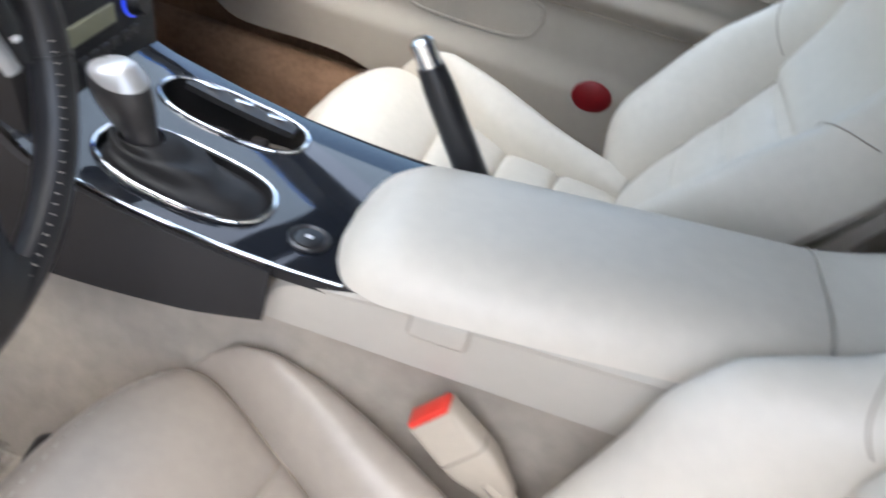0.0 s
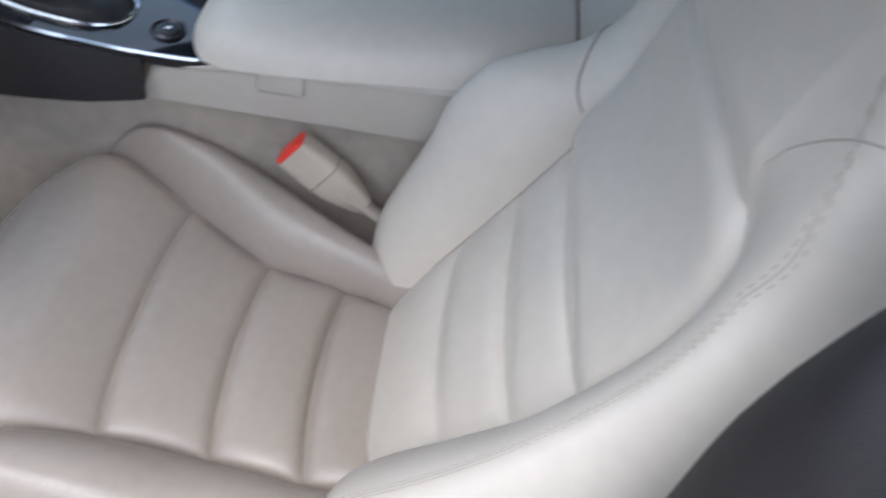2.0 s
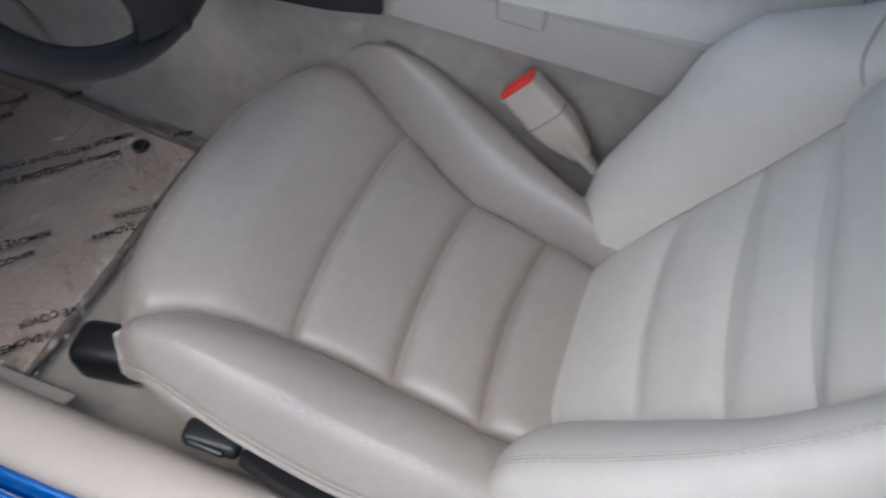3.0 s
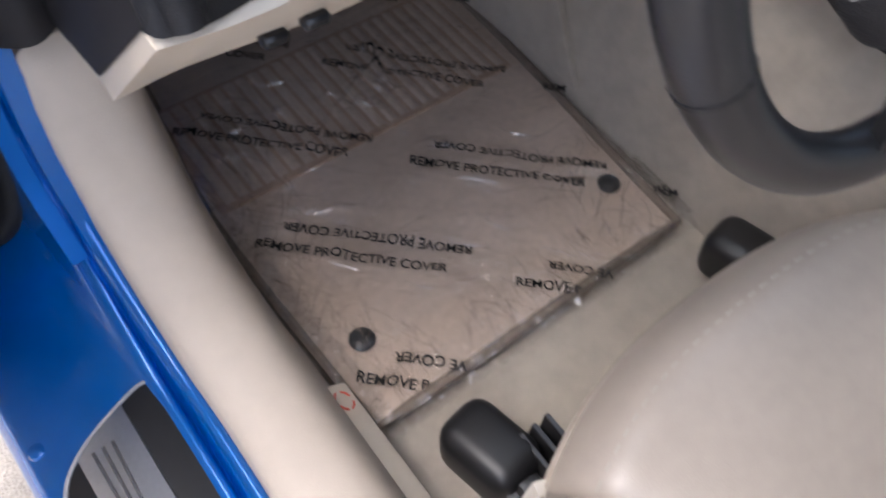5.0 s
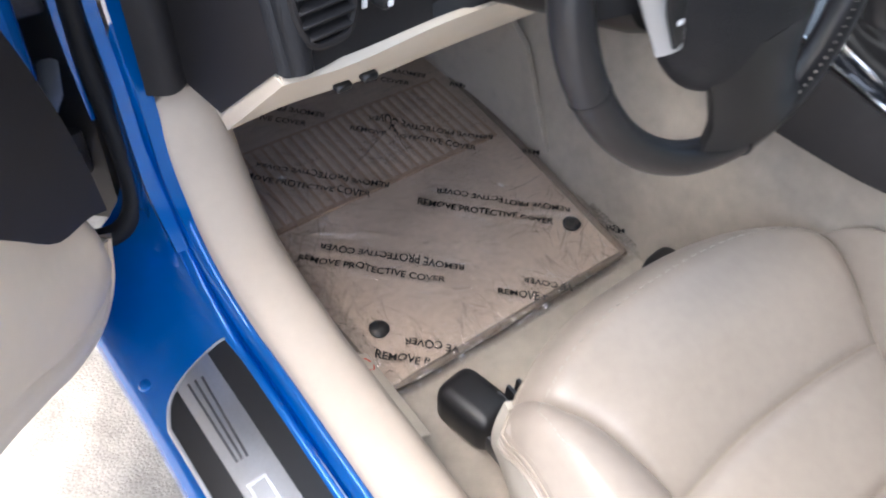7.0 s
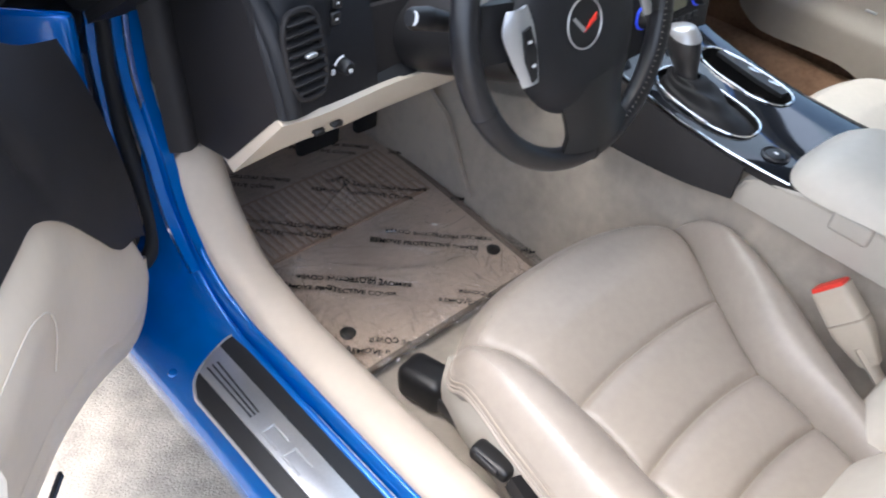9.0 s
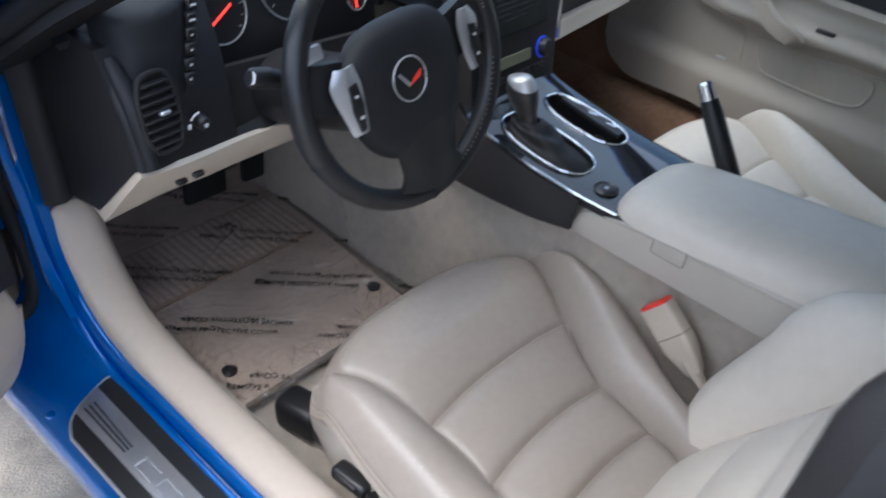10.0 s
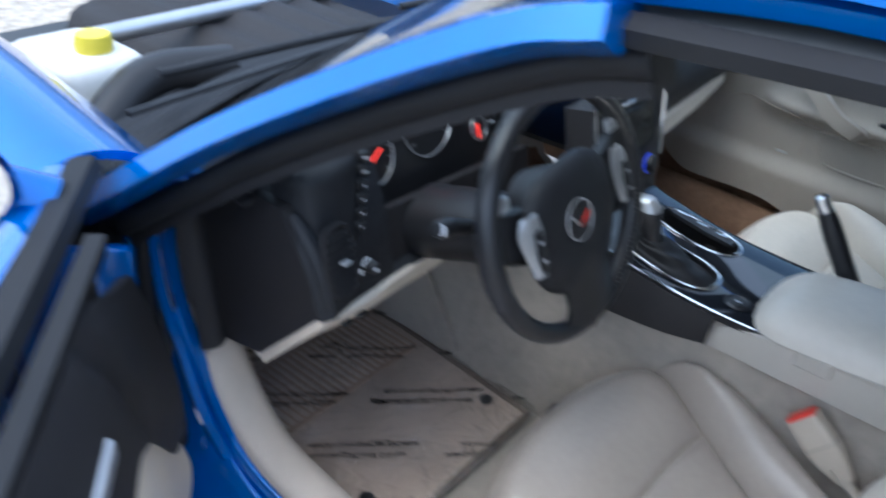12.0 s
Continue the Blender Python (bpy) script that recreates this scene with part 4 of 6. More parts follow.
    for kind, cells in bcells.items():
        bm = bmesh.new()
        got = {}
        for i, j in cells:
            for q in ((i, j), (i + 1, j), (i + 1, j + 1), (i, j + 1)):
                if q not in got:
                    got[q] = bm.verts.new(bpts[q[0]][q[1]])
            bm.faces.new([got[q] for q in ((i, j), (i + 1, j), (i + 1, j + 1), (i, j + 1))])
        part(bnames[kind][0], bm, LEATHER, B, bnames[kind][1])
    for side in (-1, 1):
        part("seam", tube([Vector(back(side * SA * 0.998, 0.10 + 0.64 * k / 80)[0]) + Vector((0, 0.0008, 0.0004)) for k in range(81)], 0.0011, 6), SEAM, B, "drawn-in bolster seam")
    for k in (1, 2, 3):
        part("seam", tube([Vector(back(SA * 0.98 * (2 * i / 40 - 1), CUT[k])[0]) + Vector((0, 0.0006, 0.0003)) for i in range(41)], 0.0008, 6), SEAM, B, "drawn-in pleat seam")
    part("seam", tube([Vector(back(SA * 0.98 * (2 * i / 40 - 1), CUT[4])[0]) + Vector((0, 0.0006, 0.0003)) for i in range(41)], 0.0010, 6), SEAM, B, "seam above the back pad")
    ring = [(0, j) for j in range(0, NB, 2)] + [(i, NB) for i in range(0, NA, 2)] + [(NA, j) for j in range(NB, -1, -2)]
    ring_p = [Vector(bpts[i][j]) for i, j in ring]

    def shell(u, v):
        k = u * (len(ring_p) - 1)
        i = min(int(k), len(ring_p) - 2)
        p = ring_p[i].lerp(ring_p[i + 1], k - i)
        return p + Vector((0, -0.085 * v, -0.030 * v)) * (1.0 if controls else 0.45) + Vector((x0 - p.x, 0, 0)) * (0.05 if controls else 0.22) * v * v
    part("back_shell", grid(shell, 130, 6), LEATHER, B, "leather backrest side")
    for side in (1,) if controls else (1, -1):
        part("cross_seam", tube([Vector(back(side * (SA + 0.01 + (0.95 - SA) * k / 30), along([(0, 0.505), (15, 0.555), (30, 0.590)], k))[0]) + Vector((0, 0.0008, 0.0004)) for k in range(31)], 0.0011, 5), SEAM, B, "seam across the side bolster")
    if controls:
        lane = [(0.03, 0.80), (0.55, 0.80), (0.66, 0.805), (0.72, 0.83), (0.785, 0.865), (0.82, 0.850), (0.85, 0.80), (0.90, 0.62), (0.94, 0.45)]
        for off in (0.0, 0.022):
            run = [Vector(back(-along(lane, 0.03 + 0.91 * k / 360) - off, 0.03 + 0.91 * k / 360)[0]) + Vector((-0.0003, 0.0006, 0.0003)) for k in range(361)]
            part("stitching", joined(*[tube(run[k:k + 3], 0.00042, 5) for k in range(0, 358, 4)]), SEAT_THREAD, B, "row of tan stitches")
        part("seam", tube([Vector(back(-along(lane, 0.03 + 0.91 * k / 180) - 0.011, 0.03 + 0.91 * k / 180)[0]) for k in range(181)], 0.0005, 5), SEAT_THREAD, B, "drawn-in backrest seam")
        arch = [(0.57, 0.762), (0.65, 0.808), (0.75, 0.838), (0.85, 0.856), (0.96, 0.868)]
        part("cross_seam", tube([back(-0.60 - 0.40 * k / 40, along(arch, 0.60 + 0.40 * k / 40))[0] for k in range(41)], 0.0008, 5), SEAT_THREAD, B)
    if controls:
        ctl = part("seat_switch", box(-0.573, 0.250, 0.325, 0.026, 0.056, 0.020, 0.007, 3, turn=pose(0, 0, 0, 0, 0, 5)), BLACK, S, "black seat adjuster switch")
        part("switch_top", box(-0.5855, 0.250, 0.329, 0.006, 0.036, 0.010, 0.003, 2), WHEEL_LEATHER, ctl, "worn black rocker")
        part("seat_lever", sweep(spline([(-0.577, 0.214, 0.325), (-0.588, 0.170, 0.327), (-0.594, 0.11, 0.322), (-0.590, 0.06, 0.312)], 14), [(-0.010, -0.011), (0.006, -0.014), (0.011, 0.0), (0.006, 0.014), (-0.010, 0.011)]), BLACK, S, "black recline lever")
        part("tilt_handle", box(x0 - 0.205, -0.11, 0.535, 0.03, 0.05, 0.014, 0.006, 3), LEATHER, S, "cream backrest release")
    return S


seat(-0.366, "driver_seat", "taupe and cream leather bucket seat with pleated cushion", "bucket seats", True, LEATHER_TAUPE)
seat(0.405, "passenger_seat", "cream leather bucket seat with padded bolsters", "bucket seats", False, LEATHER)

# belt buckle between seat and tunnel
BUCKLE = thing("seat_belt_buckle", "cream seat belt buckle with red release button", "belt buckle", (-0.16, 0.02, 0.32))
tipc = Vector((-0.155, 0.102, 0.469))
BMAT = frame_at(tuple(tipc), (0.05, -0.60, 0.79), (1.0, 0.05, -0.16))


def buckle_body(u, v):
    z = -0.105 * v
    a = 2 * math.pi * u
    r = along([(0, 1.0), (0.55, 1.05), (0.75, 0.86), (1, 0.55)], v)
    c, s = math.cos(a), math.sin(a)
    x = 0.024 * r * math.copysign(abs(c) ** 0.45, c)
    y = 0.014 * r * math.copysign(abs(s) ** 0.45, s)
    return BMAT @ Vector((x, y, z))


part("housing", joined(grid(buckle_body, 32, 12, close=True), box(0, 0, 0, 0.046, 0.026, 0.003, 0.001, turn=BMAT @ pose(0, 0, -0.002))), BUCKLE_CREAM, BUCKLE, "cream buckle housing")
part("button", box(0, 0, 0, 0.042, 0.023, 0.007, 0.0025, 2, turn=BMAT @ pose(0, 0, 0.0015)), RED, BUCKLE, "red release button")
part("stalk", tube(spline([tuple(BMAT @ Vector((0, 0, -0.08))), tuple(BMAT @ Vector((0, 0, -0.12))), (-0.166, -0.012, 0.384), (-0.175, -0.06, 0.335)], 12), [0.014, 0.013, 0.012, 0.011, 0.010, 0.010, 0.009, 0.009, 0.009, 0.009, 0.009, 0.009, 0.009], 10, flat=0.6), BUCKLE_CREAM, BUCKLE, "cream buckle stalk")
part("band", tube([BMAT @ Vector((0.0255 * math.copysign(abs(math.cos(a)) ** 0.45, math.cos(a)), 0.0152 * math.copysign(abs(math.sin(a)) ** 0.45, math.sin(a)), -0.046)) for a in [2 * math.pi * k / 32 for k in range(32)]], 0.0012, 6, closed=True), SEAM, BUCKLE)

# ---- centre console ----
CON = thing("centre_console", "centre console with gloss black top and dark side", "console", (-0.02, 0.2, FLOOR))


def con_z(y):
    return along([(-0.3, 0.555), (0.2, 0.552), (0.30, 0.556), (0.46, 0.580), (0.52, 0.60)], y)


def con_l(y):
    return along([(0.15, -0.128), (0.30, -0.138), (0.46, -0.140), (0.52, -0.125)], y)


def ring_pts(x0, x1, y0, y1, n=48, lift=0.008, power=2.6, skew=0.0):
    out = []
    for k in range(n):
        a = 2 * math.pi * k / n
        c, s = math.cos(a), math.sin(a)
        px = (x0 + x1) / 2 + (x1 - x0) / 2 * math.copysign(abs(c) ** (2 / power), c)
        py = (y0 + y1) / 2 + (y1 - y0) / 2 * math.copysign(abs(s) ** (2 / power), s)
        px += skew * (py - (y0 + y1) / 2)
        out.append(Vector((px, py, con_z(py) + lift)))
    return out


SHIFT = ring_pts(-0.124, -0.038, 0.288, 0.446)
CUP = ring_pts(-0.006, 0.066, 0.300, 0.446, skew=-0.05)


def within(p, ring, grow=0.0):
    """How far p lies inside the ring (above 0) or outside it, and the nearest place on it."""
    c = sum(ring, Vector()) / len(ring)
    near = min(range(len(ring)), key=lambda k: (ring[k].x - p.x) ** 2 + (ring[k].y - p.y) ** 2)
    best, at = 9.0, None
    for k in (near - 1, near):
        a, b = ring[k], ring[(k + 1) % len(ring)]
        d = b - a
        f = max(0.0, min(1.0, ((p.x - a.x) * d.x + (p.y - a.y) * d.y) / (d.x * d.x + d.y * d.y)))
        q = a + d * f
        r = math.hypot(q.x - p.x, q.y - p.y)
        if r < best:
            best, at = r, q
    inside = math.hypot(p.x - c.x, p.y - c.y) < math.hypot(at.x - c.x, at.y - c.y)
    return (best if inside else -best), at


plate = bmesh.new()
PN, PM = 64, 100
pv = []
for i in range(PN + 1):
    for j in range(PM + 1):
        y = 0.14 + 0.365 * j / PM
        u = i / PN
        p = Vector((con_l(y) + (0.092 - con_l(y)) * u, y, con_z(y) + 0.006 * (1 - (2 * u - 1) ** 4)))
        d = -1
        for ring in (SHIFT, CUP):
            e, at = within(p, ring)
            if abs(e) < 0.0022:
                p.x, p.y, e = at.x, at.y, 0.0
            d = max(d, e)
        pv.append((plate.verts.new(p), d))
for i in range(PN):
    for j in range(PM):
        four = [pv[i * (PM + 1) + j], pv[(i + 1) * (PM + 1) + j], pv[(i + 1) * (PM + 1) + j + 1], pv[i * (PM + 1) + j + 1]]
        if sum(f[1] for f in four) / 4 <= 0.0004:
            plate.faces.new([f[0] for f in four])
part("top_plate", plate, GLOSS, CON, "piano black console plate")
part("side_skirt", grid(lambda u, v: (lambda y: (con_l(y) - 0.003 - 0.012 * math.sin(1.5 * u) * along([(0.262, 0.5), (0.32, 1)], y), y, con_z(y) - 0.004 - along([(0.16, 0.030), (0.262, 0.046), (0.44, 0.086), (0.56, 0.115)], y) * u))(0.262 + 0.298 * v), 10, 24, 0.008), DARK_SOFT, CON, "charcoal console side")
part("side_band", grid(lambda u, v: (con_l(0.17 + 0.10 * v) + 0.002, 0.17 + 0.10 * v, con_z(0.17 + 0.10 * v) - 0.003 - 0.010 * u), 3, 8, 0.004), DARK_SOFT, CON, "charcoal band under the plate")
part("right_skirt", grid(lambda u, v: (lambda y: (0.094 + 0.01 * u, y, con_z(y) - 0.002 - 0.14 * u))(-0.1 + 0.66 * v), 6, 14, 0.008), DARK_SOFT, CON, "charcoal console side")
part("chrome_strip", tube([(con_l(y) - 0.003, y, con_z(y) + 0.001) for y in [0.205 + 0.275 * k / 20 for k in range(21)]], 0.0016, 6), CHROME, CON, "bright trim strip")


def rear_shell(u, v):
    y = -0.30 + 0.565 * v
    top = 0.552 + 0.022 * min(1.0, max(0.0, (0.19 - y) / 0.37))
    nose = 0.042 * (1 - math.sqrt(max(0.0, 1 - ((y - 0.215) / 0.050) ** 2))) if y > 0.215 else 0.0
    top -= nose + along([(0.17, 0.0), (0.215, 0.006)], y)
    prof = spline([(-0.1320, 0.490), (-0.1345, 0.515), (-0.135, 0.545), (-0.132, 0.556), (-0.126, 0.556), (-0.120, 0.542), (0.0, 0.536), (0.095, 0.536), (0.106, 0.50), (0.12, 0.42)], 36)
    q = spline2(prof, u)
    z = q[1]
    if q[0] < -0.119 and z > 0.506:
        z = 0.506 + (z - 0.506) / 0.050 * (top - 0.506)
    return (q[0], y, z if q[0] < -0.119 else min(z, 0.536))


part("storage_bin", grid(rear_shell, 36, 60, 0.006), VINYL, CON, "cream console bin")


def filled(pts, drop, rim=True):
    """A pan with the outline pts: sides down by drop and a floor."""
    bm = bmesh.new()
    top = [bm.verts.new(p) for p in pts]
    low = [bm.verts.new(p - Vector((0, 0, drop))) for p in pts]
    n = len(pts)
    for k in range(n):
        bm.faces.new((top[k], top[(k + 1) % n], low[(k + 1) % n], low[k]))
    bm.faces.new(low)
    return bm


part("shift_bezel", tube([p - Vector((0, 0, 0.001)) for p in SHIFT], 0.0021, 8, closed=True), CHROME, CON, "chrome shift bezel")
part("shift_plate", filled([p + Vector((0, 0, -0.001)) for p in SHIFT], 0.012), BLACK, CON, "black shift gate")
part("cup_bezel", tube([p - Vector((0, 0, 0.001)) for p in CUP], 0.0021, 8, closed=True), CHROME, CON, "chrome cup holder bezel")
part("cup_well", filled([p + Vector((0, 0, -0.001)) for p in CUP], 0.045), BLACK, CON, "black cup holder")
part("cup_door", sweep([(0.052, y, con_z(y) + 0.003) for y in (0.318, 0.36, 0.40, 0.432)], [(-0.010, -0.002), (0.010, -0.002), (0.009, 0.004), (-0.009, 0.004)]), BLACK, CON, "black sliding cup cover")
# glints on the cup cover, modelled as small chrome slivers
for y in (0.34, 0.375, 0.41):
    part("cup_glint", box(0.056, y, con_z(y) + 0.0085, 0.005, 0.018, 0.002, 0.0008), CHROME, CON, "chrome sliver as a glint on the cup cover")
for x, y in ((0.018, 0.345), (0.030, 0.385), (0.044, 0.350)):
    part("cup_grip", box(x, y, con_z(y) - 0.022, 0.014, 0.018, 0.014, 0.004, 2), DARK_SOFT, CON, "grey cup grip")
boot_top = Vector((-0.094, 0.402, 0.602))


def boot(u, v):
    i = int(round(u * 48)) % 48
    c0 = Vector((-0.081, 0.367, con_z(0.367)))
    p = c0 + (SHIFT[i] - c0) * 0.90
    p.z = con_z(p.y) + 0.000
    a = 2 * math.pi * u
    q = boot_top + Vector((0.017 * math.cos(a), 0.019 * math.sin(a), 0))
    r = p.lerp(q, v ** 0.8)
    r.z = p.z + (q.z - p.z) * (0.55 * v + 0.45 * v ** 2.2) + 0.010 * math.sin(math.pi * v)
    fold = (0.0016 * math.sin(5 * math.pi * v + 1.2 * math.cos(a)) + 0.0024 * math.sin(3 * a + 4 * v)) * math.sin(math.pi * v) ** 0.7
    return r + Vector((fold * 0.6 * math.cos(a), fold * 0.6 * math.sin(a), fold))


SHIFTER = thing("gear_shifter", "black automatic gear shifter with silver-topped knob", "gear shifter", (-0.08, 0.37, 0.56))
part("boot", grid(boot, 48, 36, close=True), RUBBER, SHIFTER, "creased black leather boot")
KM = frame_at((-0.095, 0.398, 0.590), (1, 0, 0), (0, 1, -0.34))


def knob(u, v, grow=0.0):
    a = 2 * math.pi * u
    r = along([(0, 0.0165), (0.22, 0.0170), (0.40, 0.0200), (0.58, 0.0240), (0.74, 0.0255), (0.88, 0.0210), (0.96, 0.012), (1, 0.0005)], v) + grow
    z = 0.080 * along([(0, 0), (0.74, 0.70), (0.88, 0.90), (0.96, 0.98), (1, 1.0)], v)
    return KM @ Vector((r * 0.74 * math.cos(a), r * 0.96 * math.sin(a) + 0.010 * v * v, z))


part("knob", grid(knob, 36, 28, close=True), WHEEL_LEATHER, SHIFTER, "black leather knob")


def knob_cap(u, v):
    lo = 0.86 - 0.14 * math.cos(2 * math.pi * u + 2.0)
    return knob(u, lo + (1 - lo) * v, 0.0014)


part("knob_cap", grid(knob_cap, 40, 16, close=True), SILVER, SHIFTER, "satin silver knob side")
part("gate_marks", joined(*[box(-0.113 + 0.001 * k, 0.400 - 0.016 * k, con_z(0.36) + 0.001, 0.002, 0.003, 0.0008, 0) for k in range(5)]), WHITE_MARK, SHIFTER, "pale gear marks")

LIGHTER = thing("ignition_button", "round black button with silver ring on the console", "button", (-0.099, 0.248, 0.56))
lm = pose(-0.098, 0.247, con_z(0.247) + 0.004)
part("bezel", lathe([(0.0180, 0), (0.0185, 0.0025), (0.0160, 0.0040), (0.0135, 0.001)], 32, lm), STEEL, LIGHTER, "dark chrome ring")
part("cap", lathe([(0.0130, 0.0), (0.0128, 0.0028), (0.011, 0.0036), (0.001, 0.0036)], 24, lm), BLACK, LIGHTER)
part("mark", box(-0.098, 0.247, con_z(0.247) + 0.0078, 0.004, 0.006, 0.0008, 0), WHITE_MARK, LIGHTER)

LID = thing("console_armrest", "cream padded console armrest lid with front latch", "armrest", (-0.05, 0.0, 0.56))


def lid(u, v):
    y = 0.216 - 0.396 * v
    wave = along([(0.0, 0.006), (0.015, 0.016), (0.05, 0.030), (0.12, 0.040), (0.35, 0.044), (0.8, 0.047), (1, 0.047)], v)
    xl = along([(0, -0.085), (0.02, -0.114), (0.06, -0.130), (0.14, -0.138), (1, -0.118)], v)
    xr = along([(0, -0.025), (0.02, 0.012), (0.06, 0.032), (0.14, 0.048), (0.6, 0.062), (1, 0.075)], v)
    a = 2 * u - 1
    z = 0.550 + 0.022 * v
    top = wave * (1 - abs(a) ** 3.6) ** 0.62
    return ((xl + xr) / 2 + (xr - xl) / 2 * math.copysign(abs(a) ** 0.9, a), y, z + top)


part("lid", grid(lid, 44, 70, 0.008), LEATHER, LID, "padded cream lid")
part("rear_pad", grid(lambda u, v: (lambda p: (p[0], -0.184 - 0.125 * min(1.0, v * 1.25), p[2] + 0.050 * min(1.0, v * 1.25) ** 1.4 - 0.001 - (0.10 * ((v - 0.8) / 0.2) ** 1.5 if v > 0.8 else 0.0)))(lid(u, 1)), 30, 20, 0.010), LEATHER, LID, "fixed cream pad behind the lid")
part("hinge_gap", tube([Vector(lid(u / 24, 1)) + Vector((0, -0.002, -0.003)) for u in range(25)], 0.0022, 6), SEAM, LID, "dark hinge line")
part("latch", box(-0.134, 0.118, 0.541, 0.012, 0.052, 0.028, 0.005, 3), VINYL, LID, "cream latch tab")
part("latch_gap", box(-0.1345, 0.116, 0.558, 0.004, 0.050, 0.004, 0.001), SEAM, LID)

HB = thing("handbrake", "black leather handbrake lever with chrome button", "handbrake", (0.06, 0.15, 0.5))
hb0, hb1 = Vector((0.066, 0.108, 0.528)), Vector((0.066, 0.205, 0.668))
part("lever", tube([hb0.lerp(hb1, k / 8) for k in range(9)], [0.0165, 0.0165, 0.016, 0.0158, 0.0156, 0.0156, 0.0156, 0.0152, 0.013], 16), WHEEL_LEATHER, HB, "black leather grip")
part("button", tube([hb0.lerp(hb1, 0.985), hb0.lerp(hb1, 1.06), hb0.lerp(hb1, 1.14), hb0.lerp(hb1, 1.16)], [0.0115, 0.0115, 0.0112, 0.007], 16), CHROME, HB, "chrome release button")
part("boot", tube(spline([(0.066, 0.078, 0.520), (0.066, 0.098, 0.526), hb0.lerp(hb1, 0.10), hb0.lerp(hb1, 0.18)], 10), [0.036, 0.034, 0.030, 0.027, 0.026, 0.024, 0.0225, 0.022, 0.021, 0.020, 0.018], 16), WHEEL_LEATHER, HB, "gathered black boot")
part("surround", grid(lambda u, v: (0.062 + 0.066 * u - 0.01, 0.05 + 0.24 * v, 0.552 - 0.022 * u - 0.006 * math.sin(3 * v)), 6, 14, 0.01), DARK_SOFT, HB, "black handbrake surround")

# ---- dashboard ----
DASH = thing("dashboard", "charcoal dashboard with cream lower edge", "dashboard", (0, 0.8, 0.6))


def dash_top(x):
    return along([(-0.64, 0.742), (-0.58, 0.765), (-0.49, 0.805), (-0.34, 0.822), (-0.16, 0.812), (-0.06, 0.79), (0.10, 0.765), (0.30, 0.735), (0.70, 0.69)], x)


def dash_lip(x):
    return along([(-0.64, 0.70), (-0.58, 0.665), (-0.505, 0.640), (-0.46, 0.700), (-0.36, 0.735), (-0.22, 0.728), (-0.14, 0.660), (-0.05, 0.60), (0.12, 0.60), (0.30, 0.63), (0.72, 0.65)], x)


part("top_pad", grid(lambda u, v: (lambda x: (x, dash_lip(x) + (0.99 - 0.12 * (x / 0.66) ** 2 - dash_lip(x)) * v, dash_top(x) + 0.012 * math.sin(math.pi * min(1, v * 3)) - (dash_top(x) - 0.715) * v))(-0.64 + 1.34 * u), 48, 20, 0.012), DARK, DASH, "charcoal vinyl dash top")
# left end with its air vent
VM = frame_at((-0.585, 0.596, 0.686), (0.98, 0.09, 0.0), (-0.06, 0.24, 1.0))


def left_face(u, v):
    """The dash front from its rounded outer corner to the gauges."""
    x = along([(0, -0.626), (0.06, -0.622), (0.16, -0.610), (1, -0.470)], u)
    low = along([(0, 0.627), (0.5, 0.620), (1, 0.612)], u)
    y = along([(0, 0.580), (0.06, 0.573), (0.16, 0.572), (0.5, 0.584), (1, 0.598)], u) + along([(0, 0.0), (0.55, 0.026), (1, 0.075)], v)
    return (x, y, low + (dash_top(x) - 0.006 - low) * v)


part("end_panel", grid(left_face, 26, 18, 0.014), DARK, DASH, "charcoal dash end panel")
part("end_cap", prism([(0.579, 0.630), (0.692, 0.510), (0.757, 0.496), (0.82, 0.49), (0.90, 0.55), (0.90, 0.70), (0.80, 0.735), (0.70, 0.755), (0.645, 0.752), (0.61, 0.70)], 0.022, frame_at((-0.626, 0, 0), (0, 1, 0), (0, 0, 1)), 0.0), DARK_SOFT, DASH, "charcoal dash side cap")
part("end_ridge", tube([Vector(left_face(0.15, k / 14)) + Vector((0.003, 0.004, 0)) for k in range(14)], [0.010 + 0.003 * math.sin(math.pi * k / 13) for k in range(14)], 14), DARK, DASH, "rounded dash corner")
vent = part("air_vent", tube([VM @ Vector((0.026 * math.copysign(abs(math.cos(a)) ** 0.6, math.cos(a)), 0.047 * math.copysign(abs(math.sin(a)) ** 0.75, math.sin(a)), 0.010)) for a in [2 * math.pi * k / 40 for k in range(40)]], 0.0036, 8, closed=True), DARK_SOFT, DASH, "oval black air vent")
part("vent_well", prism([(0.0255 * math.copysign(abs(math.cos(a)) ** 0.6, math.cos(a)), 0.046 * math.sin(a)) for a in [2 * math.pi * k / 24 for k in range(24)]], 0.004, VM @ pose(0, 0, 0.003), 0), BLACK, vent)
for k in range(8):
    yy = -0.0365 + 0.0104 * k
    wd = 0.049 * (1 - (abs(yy) / 0.047) ** 3) ** 0.4
    part("slat", box(0, 0, 0, wd, 0.0026, 0.011, 0.0008, 1, turn=VM @ pose(0, yy, 0.010, 25)), DARK_SOFT, vent)
part("vent_tab", box(0, 0, 0, 0.014, 0.005, 0.008, 0.0015, 1, turn=VM @ pose(0.002, 0.0, 0.017)), SILVER, vent, "silver vent tab")
part("dimmer_knob", lathe([(0.009, 0), (0.009, 0.012), (0.006, 0.016), (0.001, 0.016)], 18, frame_at((-0.530, 0.594, 0.657), (1, 0, 0.1), (0, 0.1, 1)) @ pose(0, 0, 0)), BLACK, DASH, "black dimmer knob")
